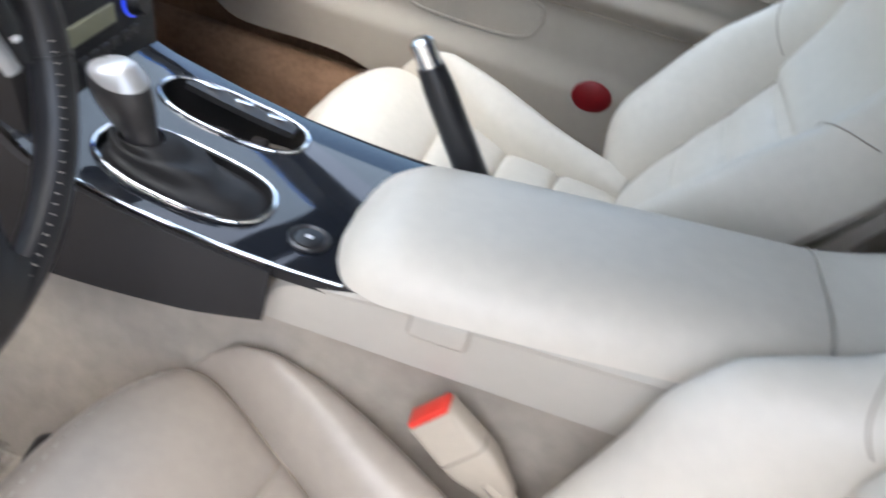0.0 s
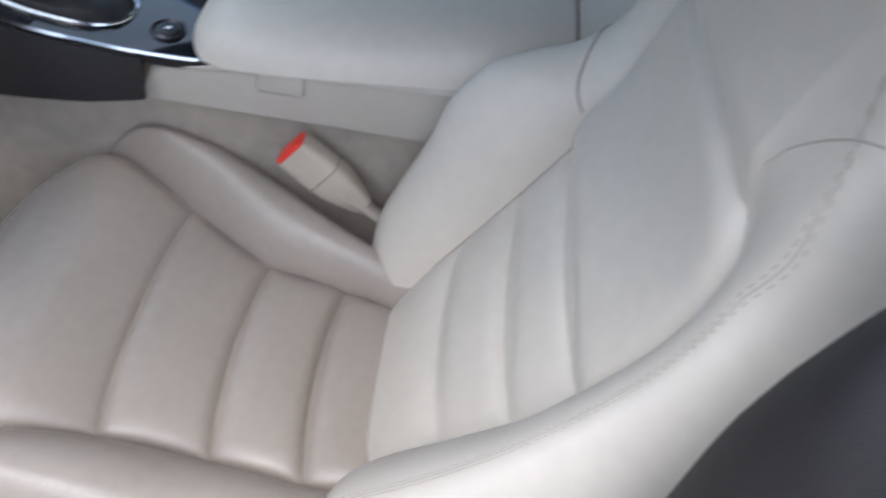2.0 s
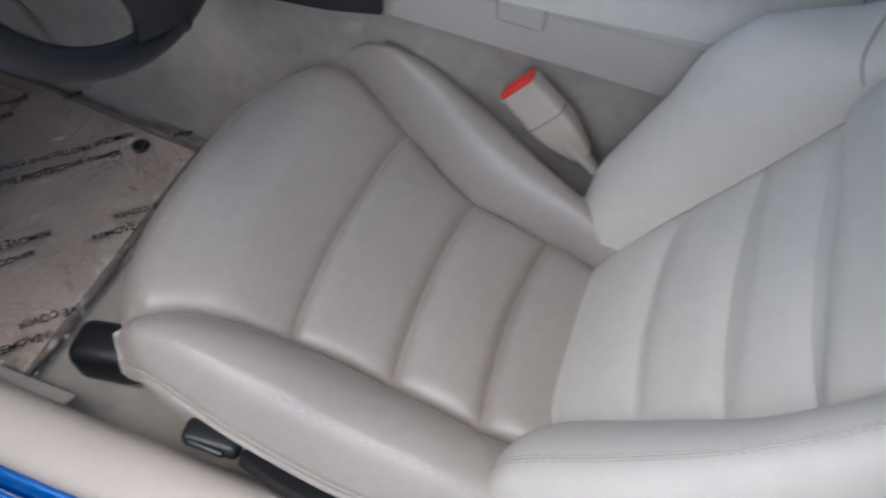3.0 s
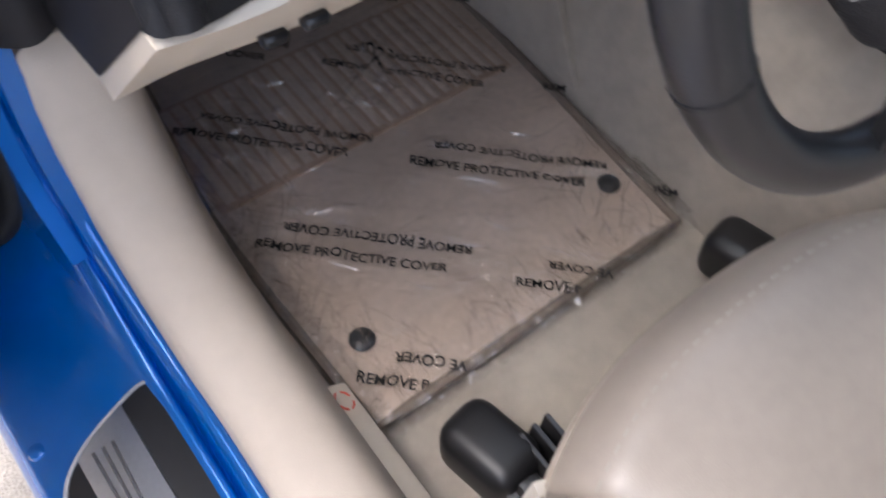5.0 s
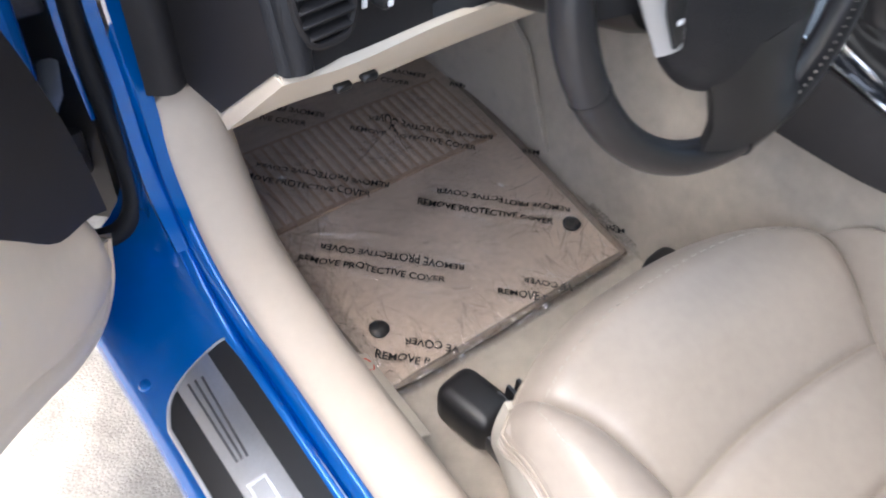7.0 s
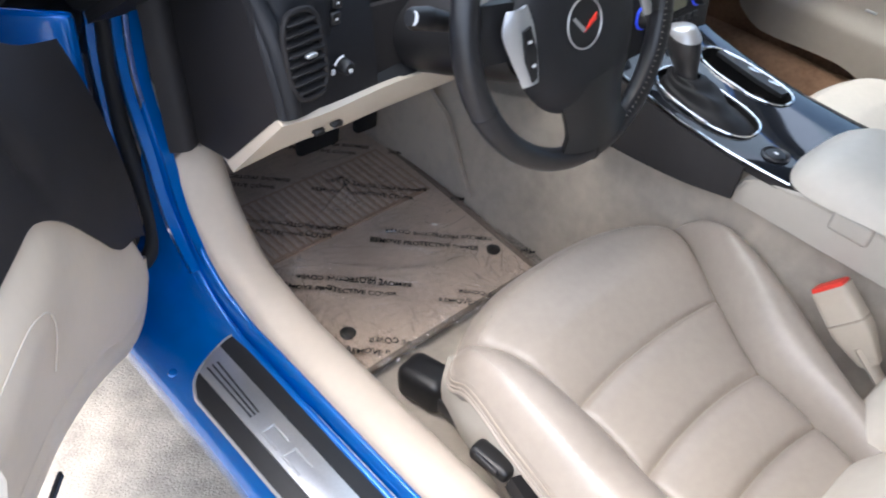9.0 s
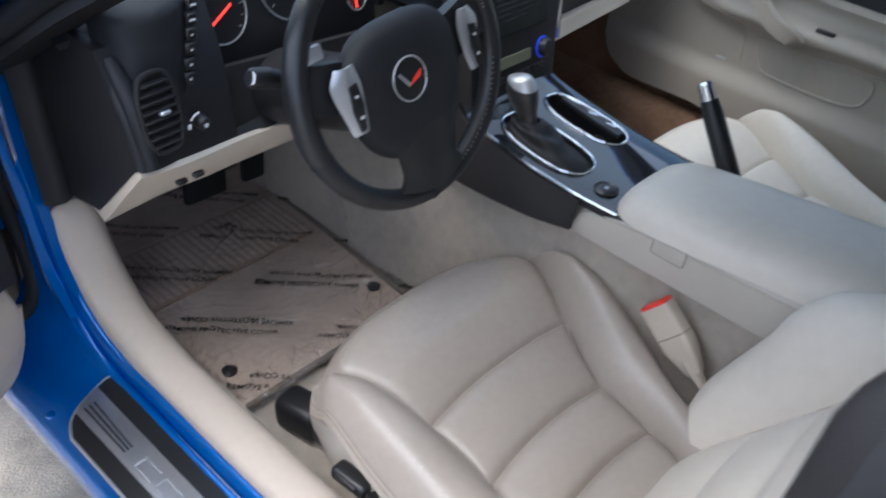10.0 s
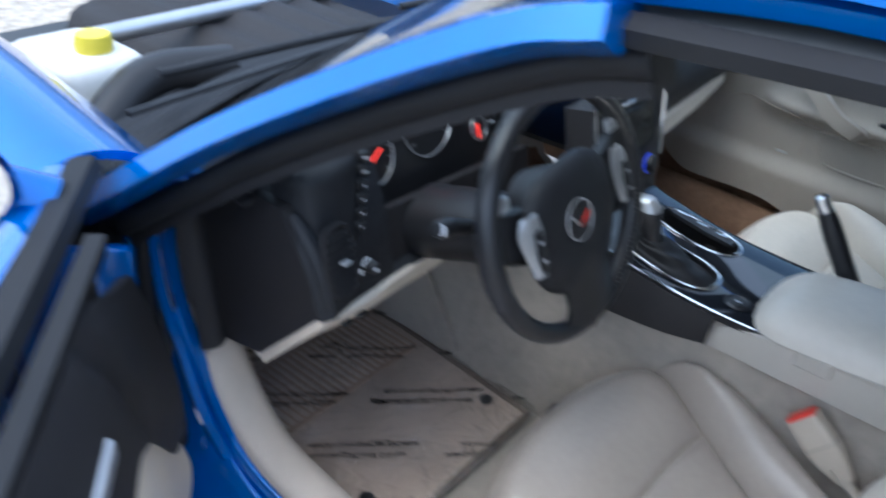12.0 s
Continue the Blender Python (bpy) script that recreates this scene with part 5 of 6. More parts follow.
part("dimmer_mark", joined(tube([(-0.530 + 0.0125 * math.cos(a), 0.590, 0.657 + 0.0125 * math.sin(a)) for a in [1.6 + 0.2 * k for k in range(7)]], 0.0012, 6), box(-0.530, 0.577, 0.657, 0.004, 0.002, 0.004, 0), box(-0.546, 0.588, 0.655, 0.004, 0.002, 0.006, 0)), WHITE_MARK, DASH, "white dimmer mark")

# the pod with a column of keys beside the gauges
def pod(u, v):
    right = -0.488 - 0.032 * (1 - v)
    x = -0.612 + (right + 0.612) * u
    z = 0.694 + 0.122 * v - 0.020 * (1 - u)
    wrap = 0.040 * abs(2 * u - 1) ** 8 + 0.050 * max(0.0, (v - 0.80) / 0.20) ** 2
    return (x, 0.612 - 0.012 * math.sin(math.pi * u) + 0.030 * v + wrap, z)


part("key_pod", grid(pod, 18, 18, 0.012), DARK, DASH, "rounded charcoal key pod")
for k in range(6):
    z = 0.706 + 0.0160 * k
    x = -0.528 + 0.0048 * k
    key = part("key", box(x, 0.610 + 0.0042 * k, z, 0.013, 0.008, 0.0150, 0.0015, 1), BLACK, DASH, "black key")
    part("key_mark", box(x, 0.6056 + 0.0042 * k, z, 0.008 if k > 3 else 0.003, 0.0008, 0.0022, 0), WHITE_MARK, key)

# instrument cluster in its recess
CLU = thing("instrument_cluster", "recessed instrument cluster with red lit needles", "gauges", (-0.31, 0.67, 0.72))
CMAT = frame_at((-0.318, 0.700, 0.738), (1, 0.03, 0), (0, 0.30, 1))
part("face", prism([(-0.170, -0.085), (0.17, -0.085), (0.18, 0.03), (0.10, 0.092), (-0.09, 0.092), (-0.172, 0.03)], 0.006, CMAT, 0.002), BLACK, CLU, "black gauge face")
part("hood", grid(lambda u, v: (lambda a: (-0.315 + 0.186 * math.cos(a), 0.680 + 0.03 * math.sin(a) + 0.06 * v, 0.690 + 0.142 * max(0.0, math.sin(a)) ** 0.6))(math.pi * (1 - u)), 30, 8, 0.012), DARK, CLU, "charcoal gauge hood")
part("lower_shroud", grid(lambda u, v: (-0.50 + 0.37 * u, 0.60 + 0.10 * v, 0.600 + 0.055 * v + 0.012 * math.sin(math.pi * u)), 16, 8, 0.01), DARK, CLU, "charcoal lower shroud")
for gx, gy, r, ang, reach in ((-0.106, -0.004, 0.040, 31, 0.058), (0.016, 0.018, 0.056, 9, 0.062), (0.136, -0.032, 0.019, 95, 0.024), (0.128, 0.016, 0.018, 80, 0.020)):
    ring = part("gauge_ring", tube([CMAT @ Vector((gx + r * math.cos(a), gy + r * math.sin(a), 0.008)) for a in [2 * math.pi * k / 36 for k in range(36)]], 0.0013, 6, closed=True), SILVER, CLU, "thin silver gauge ring")
    part("needle", box(0, 0, 0, reach, 0.0026, 0.0012, 0, turn=CMAT @ pose(gx - 0.2 * r, gy - 0.16 * r, 0.009, 0, 0, ang)), NEEDLE, ring, "glowing red needle")
    part("ticks", joined(*[box(0, 0, 0, r * 0.10, 0.0011, 0.0008, 0, turn=CMAT @ pose(gx + 0.84 * r * math.cos(t), gy + 0.84 * r * math.sin(t), 0.008, 0, 0, math.degrees(t))) for t in [radians(-40 + 26 * k) for k in range(11)]]), SILVER, ring, "pale tick marks")
part("warning_light", box(0, 0, 0, 0.012, 0.006, 0.001, 0, turn=CMAT @ pose(-0.014, 0.028, 0.0075)), LAMP_RED, CLU, "red warning light")
for k in range(6):
    part("cluster_key", box(0, 0, 0, 0.012, 0.003, 0.001, 0, turn=CMAT @ pose(0.168, -0.03 + 0.018 * k, 0.009)), WHITE_MARK, CLU, "pale key mark")

# face under the gauges, knee panel and column
part("lower_face", grid(lambda u, v: (-0.52 + 0.40 * u, 0.612 + 0.018 * v, 0.596 - 0.015 * u + 0.10 * v), 10, 6, 0.012), DARK_SOFT, DASH, "charcoal lower dash")


def knee(u, v):
    x = -0.624 + 0.480 * u
    top = Vector((x, along([(0, 0.579), (0.06, 0.578), (0.37, 0.598), (1, 0.62)], u), along([(0, 0.624), (0.37, 0.612), (1, 0.585)], u)))
    low = Vector((x + 0.006 * (1 - u), along([(0, 0.690), (0.2, 0.682), (0.42, 0.669), (1, 0.67)], u), along([(0, 0.498), (0.2, 0.514), (0.42, 0.530), (1, 0.535)], u)))
    p = top.lerp(low, v)
    return p + Vector((0, -0.0045, -0.0040)) + Vector((0, -0.010, -0.010)) * math.sin(math.pi * v ** 0.8) * along([(0, 0.0), (0.25, 1.0)], u)


part("knee_end", prism([(q.y, q.z) for q in [knee(0, k / 12) for k in range(13)]] + [(0.715, 0.508), (0.690, 0.57), (0.62, 0.625)], 0.008, frame_at((-0.6245, 0, 0), (0, 1, 0), (0, 0, 1)), 0.0), CREAM, DASH, "cream end of the lower dash edge")
part("knee_panel", grid(knee, 30, 14, -0.008), CREAM, DASH, "cream lower dash edge")
for u in (0.136, 0.181):
    part("knee_slot", box(*(knee(u, 0.30 if u < 0.15 else 0.23) + Vector((0, -0.002, -0.002))), 0.015, 0.010, 0.008, 0.002, 1, turn=None), BLACK, DASH, "small black slot")
part("a_post_trim", grid(lambda u, v: (-0.663 + 0.045 * u, 0.772 - 0.014 * math.sin(math.pi * u) + 0.045 * v, 0.489 + 0.005 * u + 0.27 * v), 8, 10, 0.014), DARK_SOFT, DASH, "charcoal pillar base trim")
part("under_panel", grid(lambda u, v: (-0.60 + 0.46 * u, 0.66 + 0.40 * v, 0.565 - 0.02 * v), 6, 6, 0.01), BLACK, DASH, "black panel under the dash")

COL = thing("steering_column", "black steering column shroud with stalks", "steering column", (-0.37, 0.5, 0.62))
part("shroud", tube(spline([(-0.368, 0.455, 0.700), (-0.368, 0.53, 0.675), (-0.368, 0.62, 0.645)], 8), [0.050, 0.055, 0.056, 0.057, 0.058, 0.058, 0.060, 0.060, 0.062], 18, flat=0.85), BLACK, COL)
stalk = part("stalk", tube([(-0.415, 0.490, 0.715), (-0.45, 0.488, 0.728), (-0.49, 0.486, 0.744), (-0.51, 0.486, 0.752)], [0.007, 0.008, 0.011, 0.012], 14), BLACK, COL, "black turn signal stalk")
part("stalk_end", tube([(-0.508, 0.486, 0.7512), (-0.528, 0.485, 0.757), (-0.534, 0.485, 0.759)], [0.0125, 0.0118, 0.008], 14), BLACK, stalk)
part("stalk_mark", lathe([(0.0072, 0), (0.0072, 0.0012), (0.001, 0.0014)], 14, frame_at((-0.533, 0.481, 0.760), (0.2, 1, 0), (0.3, 0, 1))), WHITE_MARK, stalk, "white headlamp mark")
part("stalk", tube([(-0.32, 0.488, 0.725), (-0.28, 0.482, 0.748), (-0.255, 0.478, 0.760)], [0.007, 0.009, 0.010], 14), BLACK, COL, "black wiper stalk")

# steering wheel
SW = thing("steering_wheel", "black leather three-spoke steering wheel with silver spoke trim", "steering wheel", (-0.366, 0.412, 0.738))
WM0 = frame_at((-0.364, 0.4155, 0.747), (1.0, -0.042, 0), (0.0, 0.324, 0.946))
WM = WM0 @ pose(0, 0, 0, 0, 0, 8)


def W(x, y, z=0.0):
    return WM @ Vector((x, y, z))


RIM = 0.1535
rim_ob = part("rim", tube([W(RIM * math.cos(a), RIM * math.sin(a)) for a in [2 * math.pi * k / 72 for k in range(72)]], [0.0132 + 0.0014 * (abs(math.cos(2 * math.pi * k / 72)) ** 6) for k in range(72)], 16, closed=True, up=(0, 1, 0)), WHEEL_LEATHER, SW, "black leather rim")
for deg in (-18, 198, 268):
    a = radians(deg)
    c = W(RIM * math.cos(a), RIM * math.sin(a))
    t = (W(RIM * math.cos(a + 0.01), RIM * math.sin(a + 0.01)) - c).normalized()
    part("rim_seam", tube([c - t * 0.0012, c + t * 0.0012], 0.0148, 16), BLACK, rim_ob, "dark leather seam")
for span in ((-80, -14), (12, 60)):
    stitches = []
    for k in range(26):
        a = radians(span[0] + (span[1] - span[0]) * k / 25)
        stitches.append(box(0, 0, 0, 0.0008, 0.0032, 0.0008, 0, turn=WM @ pose((RIM - 0.008) * math.cos(a), (RIM - 0.008) * math.sin(a), 0.0124, 0, 0, math.degrees(a) + 90)))
    part("rim_stitching", joined(*stitches), STITCH, rim_ob, "pale stitching")


def hub(u, v):
    a = 2 * math.pi * u
    c, s = math.cos(a), math.sin(a)
    x = 0.086 * math.copysign(abs(c) ** 0.70, c) * (1 if s > 0 else 1 - 0.16 * abs(s) ** 1.5)
    y = (0.070 if s > 0 else 0.098) * math.copysign(abs(s) ** 0.75, s)
    k = math.sin(v * math.pi / 2)
    return W(x * k * 1.06 - 0.008, y * k + 0.002, 0.004 + 0.026 * (1 - k ** 4) ** 0.5)


part("airbag_cover", grid(hub, 56, 18, close=True), DARK, SW, "black airbag cover")
part("hub_back", tube([W(0, 0, -0.06), W(0, 0, 0.010)], [0.05, 0.066], 24), BLACK, SW)
for side in (-1, 1):
    part("spoke", sweep([W(side * 0.060, 0.010, 0.004), W(side * 0.105, 0.022, 0.002), W(side * 0.156, 0.034, 0.0)], [(-0.030, -0.007), (0.030, -0.007), (0.028, 0.007), (-0.028, 0.007)], up=WM.to_3x3() @ Vector((0, 0, 1))), BLACK, SW, "black spoke")

    def trim(u, v, side=side):
        y = 0.044 - 0.076 * u
        xi = along([(-0.05, 0.096), (-0.02, 0.088), (0.02, 0.084), (0.05, 0.090)], y)
        xo = along([(-0.05, 0.102), (-0.03, 0.106), (0.0, 0.115), (0.025, 0.120), (0.05, 0.104)], y)
        return W(side * (xi + (xo - xi) * v), y, 0.013 + 0.010 * math.sin(math.pi * (0.25 + 0.6 * v)))
    sp = part("spoke_trim", grid(trim, 18, 12, 0.005), SILVER, SW, "satin silver spoke trim")
    pad_k = part("thumb_pad", prism([(side * q[0], q[1]) for q in [(0.092, 0.026), (0.103, 0.024), (0.106, -0.004), (0.102, -0.028), (0.095, -0.026), (0.090, 0.0)]], 0.003, WM @ pose(0, 0, 0.0285), 0.001), BLACK, SW, "black thumb buttons")
    part("button_mark", joined(*[box(0, 0, 0, 0.005, 0.003, 0.0006, 0, turn=WM @ pose(side * 0.0975, y, 0.0318)) for y in (0.012, -0.012)]), WHITE_MARK, pad_k)
    part("shift_paddle", box(0, 0, 0, 0.024, 0.018, 0.008, 0.003, 2, turn=WM @ pose(side * 0.118, 0.066, 0.004)), SILVER, SW, "silver shift paddle")


def lower_spoke(u, v):
    y = -0.062 - 0.083 * v
    w = along([(0, 0.058), (0.4, 0.044), (0.75, 0.041), (1, 0.052)], v)
    a = 2 * u - 1
    return W(-0.002 + w * a, y + 0.010 * a * a * v, 0.008 - 0.006 * v + 0.010 * (1 - a * a))


part("spoke", grid(lower_spoke, 14, 12, 0.010), BLACK, SW, "black lower spoke")
em = part("emblem", tube([W(0.0255 * math.cos(a) - 0.018, 0.0255 * math.sin(a) + 0.001, 0.0312) for a in [2 * math.pi * k / 36 for k in range(36)]], 0.0011, 6, closed=True, up=(0, 1, 0)), SILVER, SW, "round emblem with plain crossed shapes")
part("emblem_back", lathe([(0.026, 0), (0.026, 0.001), (0.001, 0.0012)], 30, WM @ pose(-0.018, 0.001, 0.0300)), BLACK, em)
part("emblem_bar", prism([(-0.019, 0.000), (0.0, -0.009), (0.002, -0.005), (-0.017, 0.003)], 0.001, WM @ pose(-0.018, 0.001, 0.0312, 0, 0, -28), 0), SILVER, em)
part("emblem_bar", prism([(0.001, -0.009), (0.015, 0.006), (0.014, 0.014), (0.006, 0.003)], 0.001, WM @ pose(-0.018, 0.001, 0.0314, 0, 0, -28), 0), RED, em)

# centre stack
CS = thing("centre_stack", "black centre stack with display, radio knobs and vents", "centre stack", (0.0, 0.5, 0.55))
SM = frame_at((-0.012, 0.505, 0.665), (1, 0.02, 0), (0, 0.20, 1))
part("fascia", prism([(-0.115, -0.115), (0.100, -0.115), (0.112, 0.0), (0.118, 0.115), (-0.118, 0.115), (-0.115, 0.0)], 0.05, SM @ pose(0, 0, -0.045), 0.004), DARK_SOFT, CS, "charcoal fascia")
part("display", box(0, 0, 0, 0.155, 0.072, 0.005, 0.002, 1, turn=SM @ pose(0.0, 0.052, 0.006)), SCREEN, CS, "dark display screen")
part("display_text", joined(*[box(0, 0, 0, w, 0.0022, 0.0004, 0, turn=SM @ pose(-0.005 + 0.01 * (k % 2), 0.074 - 0.0085 * k, 0.0087)) for k, w in enumerate((0.10, 0.12, 0.09, 0.11, 0.07))]), STEEL, CS, "faint grey text lines")
part("clock_display", box(0, 0, 0, 0.078, 0.018, 0.003, 0.001, 1, turn=SM @ pose(-0.004, -0.026, 0.006)), LCD, CS, "olive radio display")
for x in (-0.075, 0.068):
    kn = part("radio_knob", lathe([(0.0155, 0), (0.0152, 0.010), (0.012, 0.014), (0.002, 0.0145)], 24, SM @ pose(x, -0.024, 0.005)), BLACK, CS, "round black radio knob")
    part("knob_ring", lathe([(0.0175, 0), (0.0175, 0.002), (0.015, 0.003), (0.0148, 0.0)], 28, SM @ pose(x, -0.024, 0.0048)), BLUE_RING, kn, "blue lit knob ring")
for k in range(8):
    part("radio_key", box(0, 0, 0, 0.014, 0.009, 0.004, 0.0012, 1, turn=SM @ pose(-0.060 + 0.0175 * k, -0.052 - 0.0 * k, 0.006)), BLACK, CS, "small black radio key")
for k in range(5):
    part("climate_key", box(0, 0, 0, 0.020, 0.015, 0.004, 0.002, 1, turn=SM @ pose(-0.055 + 0.028 * k, -0.085, 0.006)), BLACK, CS, "black climate key")
    part("key_mark", box(0, 0, 0, 0.006, 0.003, 0.0006, 0, turn=SM @ pose(-0.055 + 0.028 * k, -0.085, 0.0084)), WHITE_MARK, CS)
for x in (-0.055, 0.050):
    v = part("air_vent", prism([(-0.046, -0.020), (0.046, -0.020), (0.046, 0.020), (-0.046, 0.020)], 0.006, SM @ pose(x, 0.130, -0.006), 0.003), BLACK, CS, "black centre vent")
    for k in range(4):
        part("slat", box(0, 0, 0, 0.086, 0.003, 0.008, 0.001, 1, turn=SM @ pose(x, 0.116 + 0.009 * k, 0.003, 25)), DARK_SOFT, v)
part("bright_trim", tube([SM @ Vector((0.112, -0.02 + 0.0, 0.006)), SM @ Vector((0.119, 0.09, 0.008)), SM @ Vector((0.108, 0.150, 0.002))], 0.0032, 8), CHROME, CS, "bright vertical trim")
part("bright_trim", tube([SM @ Vector((-0.118, 0.04, 0.006)), SM @ Vector((-0.120, 0.10, 0.008)), SM @ Vector((-0.108, 0.150, 0.002))], 0.0028, 8), CHROME, CS, "bright vertical trim")
part("hazard_bar", box(0, 0, 0, 0.06, 0.006, 0.006, 0.002, 1, turn=SM @ pose(0.0, 0.100, 0.006)), CHROME, CS, "bright bar under the vents")

# passenger side of the dash
part("glovebox", grid(lambda u, v: (0.105 + 0.60 * u, 0.60 + 0.03 * u - 0.020 * math.sin(math.pi * v), 0.600 + (dash_top(0.105 + 0.60 * u) - 0.60) * v), 20, 10, 0.012), DARK, DASH, "charcoal glovebox face")
part("glovebox_edge", sweep([(0.105, 0.590, 0.588), (0.30, 0.600, 0.598), (0.50, 0.612, 0.605), (0.70, 0.635, 0.612)], [(-0.012, -0.018), (0.016, -0.018), (0.012, 0.014), (-0.010, 0.014)]), CREAM, DASH, "cream lower dash edge")
part("passenger_footwell", grid(lambda u, v: (0.14 + 0.60 * u, 0.66 + 0.48 * v, 0.575 - 0.02 * v), 6, 6, 0.01), BLACK, DASH, "black panel under the glovebox")

# the brown here is painted shade, not another carpet
part("passenger_kick_panel", grid(lambda u, v: (0.794, 0.20 + 1.00 * u, 0.19 + 0.27 * v), 8, 8, -0.004), BROWN_SHADE, BODY, "carpeted footwell side, browned by painted shade")

# pedals
for x, w, nm in ((-0.30, 0.09, "brake_pedal"), (-0.19, 0.05, "accelerator_pedal")):
    P = thing(nm, "black rubber " + nm.replace("_", " ") + " in the footwell", "pedal", (x, 0.95, 0.28))
    part("pad", box(x, 0.95, 0.285, w, 0.018, 0.065, 0.006, 2), RUBBER, P)
    part("arm", tube([(x, 0.962, 0.30), (x, 1.03, 0.42), (x, 1.06, 0.55)], 0.009, 8), STEEL, P)

# ---- passenger door ----
PD = thing("passenger_door", "closed beige passenger door panel with pull handle and pocket", "car door", (0.76, 0.2, 0.3))


def pdoor_x(y, z):
    arm = 0.045 * math.exp(-((z - 0.572) / 0.030) ** 2) * along([(-0.25, 0.7), (0.0, 1.0), (0.40, 1.0), (0.48, 0.85), (0.53, 0.5), (0.56, 0.0)], y)
    foot = along([(0.26, 0.035), (0.40, 0.030), (0.445, 0.004), (0.5, 0)], z)
    return 0.768 - arm - foot - 0.02 * max(0, z - 0.6) / 0.08 + 0.03 * along([(0.5, 0), (0.8, 1)], y)


def on_panel(y, z, d=0.0):
    return Vector((pdoor_x(y, z) - d, y, z))


def panel_low(y):
    return along([(-0.24, 0.26), (0.30, 0.29), (0.49, 0.335), (0.66, 0.325), (0.735, 0.355), (0.778, 0.435), (0.81, 0.58)], y)


part("panel", grid(lambda u, v: on_panel(-0.24 + 1.05 * u, panel_low(-0.24 + 1.05 * u) + (0.68 - panel_low(-0.24 + 1.05 * u)) * v), 70, 60, -0.02), DOOR_VINYL_SHADED, PD, "beige vinyl door panel")
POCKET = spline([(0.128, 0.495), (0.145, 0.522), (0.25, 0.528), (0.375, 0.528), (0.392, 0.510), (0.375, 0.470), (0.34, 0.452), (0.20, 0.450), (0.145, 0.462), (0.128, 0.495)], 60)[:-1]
part("pocket_rim", tube([on_panel(q.x, q.y, 0.001) for q in POCKET], 0.0035, 8, closed=True, up=(1, 0, 0)), DOOR_VINYL_SHADED, PD, "rounded pocket lip")
part("pocket", grid(lambda u, v: on_panel(0.26 + (POCKET[int(u * 59.99) % 60 if u < 1 else 0].x - 0.26) * v, 0.49 + (POCKET[int(u * 59.99) % 60 if u < 1 else 0].y - 0.49) * v, 0.0015), 60, 4), DOOR_VINYL_SHADED, PD, "shallow map pocket")
part("speaker_line", tube([on_panel(y, z, 0.0005) for y, z in spline([(0.415, 0.455), (0.42, 0.50), (0.43, 0.545), (0.50, 0.56), (0.60, 0.55), (0.64, 0.50), (0.63, 0.45)], 40)], 0.0022, 6), SEAM, PD, "seam round the speaker panel")
part("speaker_badge", box(pdoor_x(0.459, 0.452) - 0.002, 0.459, 0.452, 0.003, 0.024, 0.005, 0.001, 1), SILVER, PD, "small silver badge")
part("pull_handle", sweep(spline([(0.752, 0.455, 0.655), (0.712, 0.435, 0.650), (0.698, 0.40, 0.625), (0.692, 0.355, 0.592), (0.700, 0.312, 0.572), (0.722, 0.300, 0.560)], 20), [(-0.016, -0.010), (0.016, -0.010), (0.018, 0.004), (0.010, 0.013), (-0.010, 0.013), (-0.018, 0.004)], up=(1, 0, 0)), DOOR_VINYL_SHADED, PD, "beige pull handle")
part("ledge_line", tube([on_panel(-0.23 + 0.68 * k / 30, 0.540 - 0.01 * k / 30, 0.0005) for k in range(31)], 0.0018, 6), SEAM, PD, "seam under the armrest")
part("window_switch", box(pdoor_x(0.255, 0.592) - 0.003, 0.255, 0.592, 0.012, 0.040, 0.008, 0.002, 1), BLACK, PD, "black window switch")
part("reflector", lathe([(0.030, 0), (0.030, 0.004), (0.027, 0.006), (0.001, 0.006)], 32, frame_at((pdoor_x(0.004, 0.402) + 0.001, 0.004, 0.402), (0, -1, 0), (0, 0, 1)) @ Matrix.Diagonal((1.2, 0.95, 1, 1))), RED_LENS, PD, "oval dark red reflector")
part("upper_roll", sweep([(0.750, -0.24, 0.655), (0.748, 0.2, 0.658), (0.765, 0.72, 0.662)], [(-0.012, -0.012), (0.02, -0.014), (0.02, 0.010), (-0.006, 0.012)]), DOOR_VINYL_SHADED, PD, "beige upper door roll")
part("belt_seal", sweep([(0.752, -0.24, 0.672), (0.75, 0.2, 0.678), (0.765, 0.72, 0.68)], [(-0.012, -0.016), (0.03, -0.016), (0.03, 0.012), (-0.008, 0.012)]), RUBBER, PD, "black window seal")
part("outer_skin", grid(lambda u, v: (0.80 + 0.06 * math.sin(math.pi * v), -0.24 + 1.02 * u, 0.24 + 0.45 * v), 16, 10, 0.02), BLUE, PD, "blue door skin")
# sill and footwell floor carry the same shade in their colour
part("sill_roll", grid(lambda u, v: (0.70 + 0.07 * u - 0.02 * math.sin(math.pi * u), -0.4 + 1.3 * v, 0.20 + 0.10 * math.sin(math.pi * 0.5 * u)), 8, 14, 0.02), BROWN_SHADE, BODY, "passenger sill trim, browned by painted shade")
part("passenger_carpet", grid(lambda u, v: (0.175 + 0.53 * u, 0.42 + 0.72 * v, floor_z(0.42 + 0.72 * v) + 0.008 + 0.004 * math.sin(9 * u) * math.sin(14 * v)), 16, 24, 0.006), BROWN_SHADE, BODY, "carpeted passenger footwell, browned by painted shade")
win = part("side_window", grid(lambda u, v: (0.775 - 0.19 * v, -0.22 + (0.92 - 0.50 * v) * u, 0.685 + 0.37 * v), 8, 8, 0.004), GLASS, PD, "tinted side window")
win.visible_shadow = False

# ---- driver's door, standing open ----
HX, HY, OPEN = -0.765, 0.80, -41.0
DD = thing("driver_door", "open blue driver's door with charcoal and cream inner panel", "car door", (HX, HY, 0.25), turn=OPEN)
BASE[DD.name] = Vector((0, 0, 0.25))


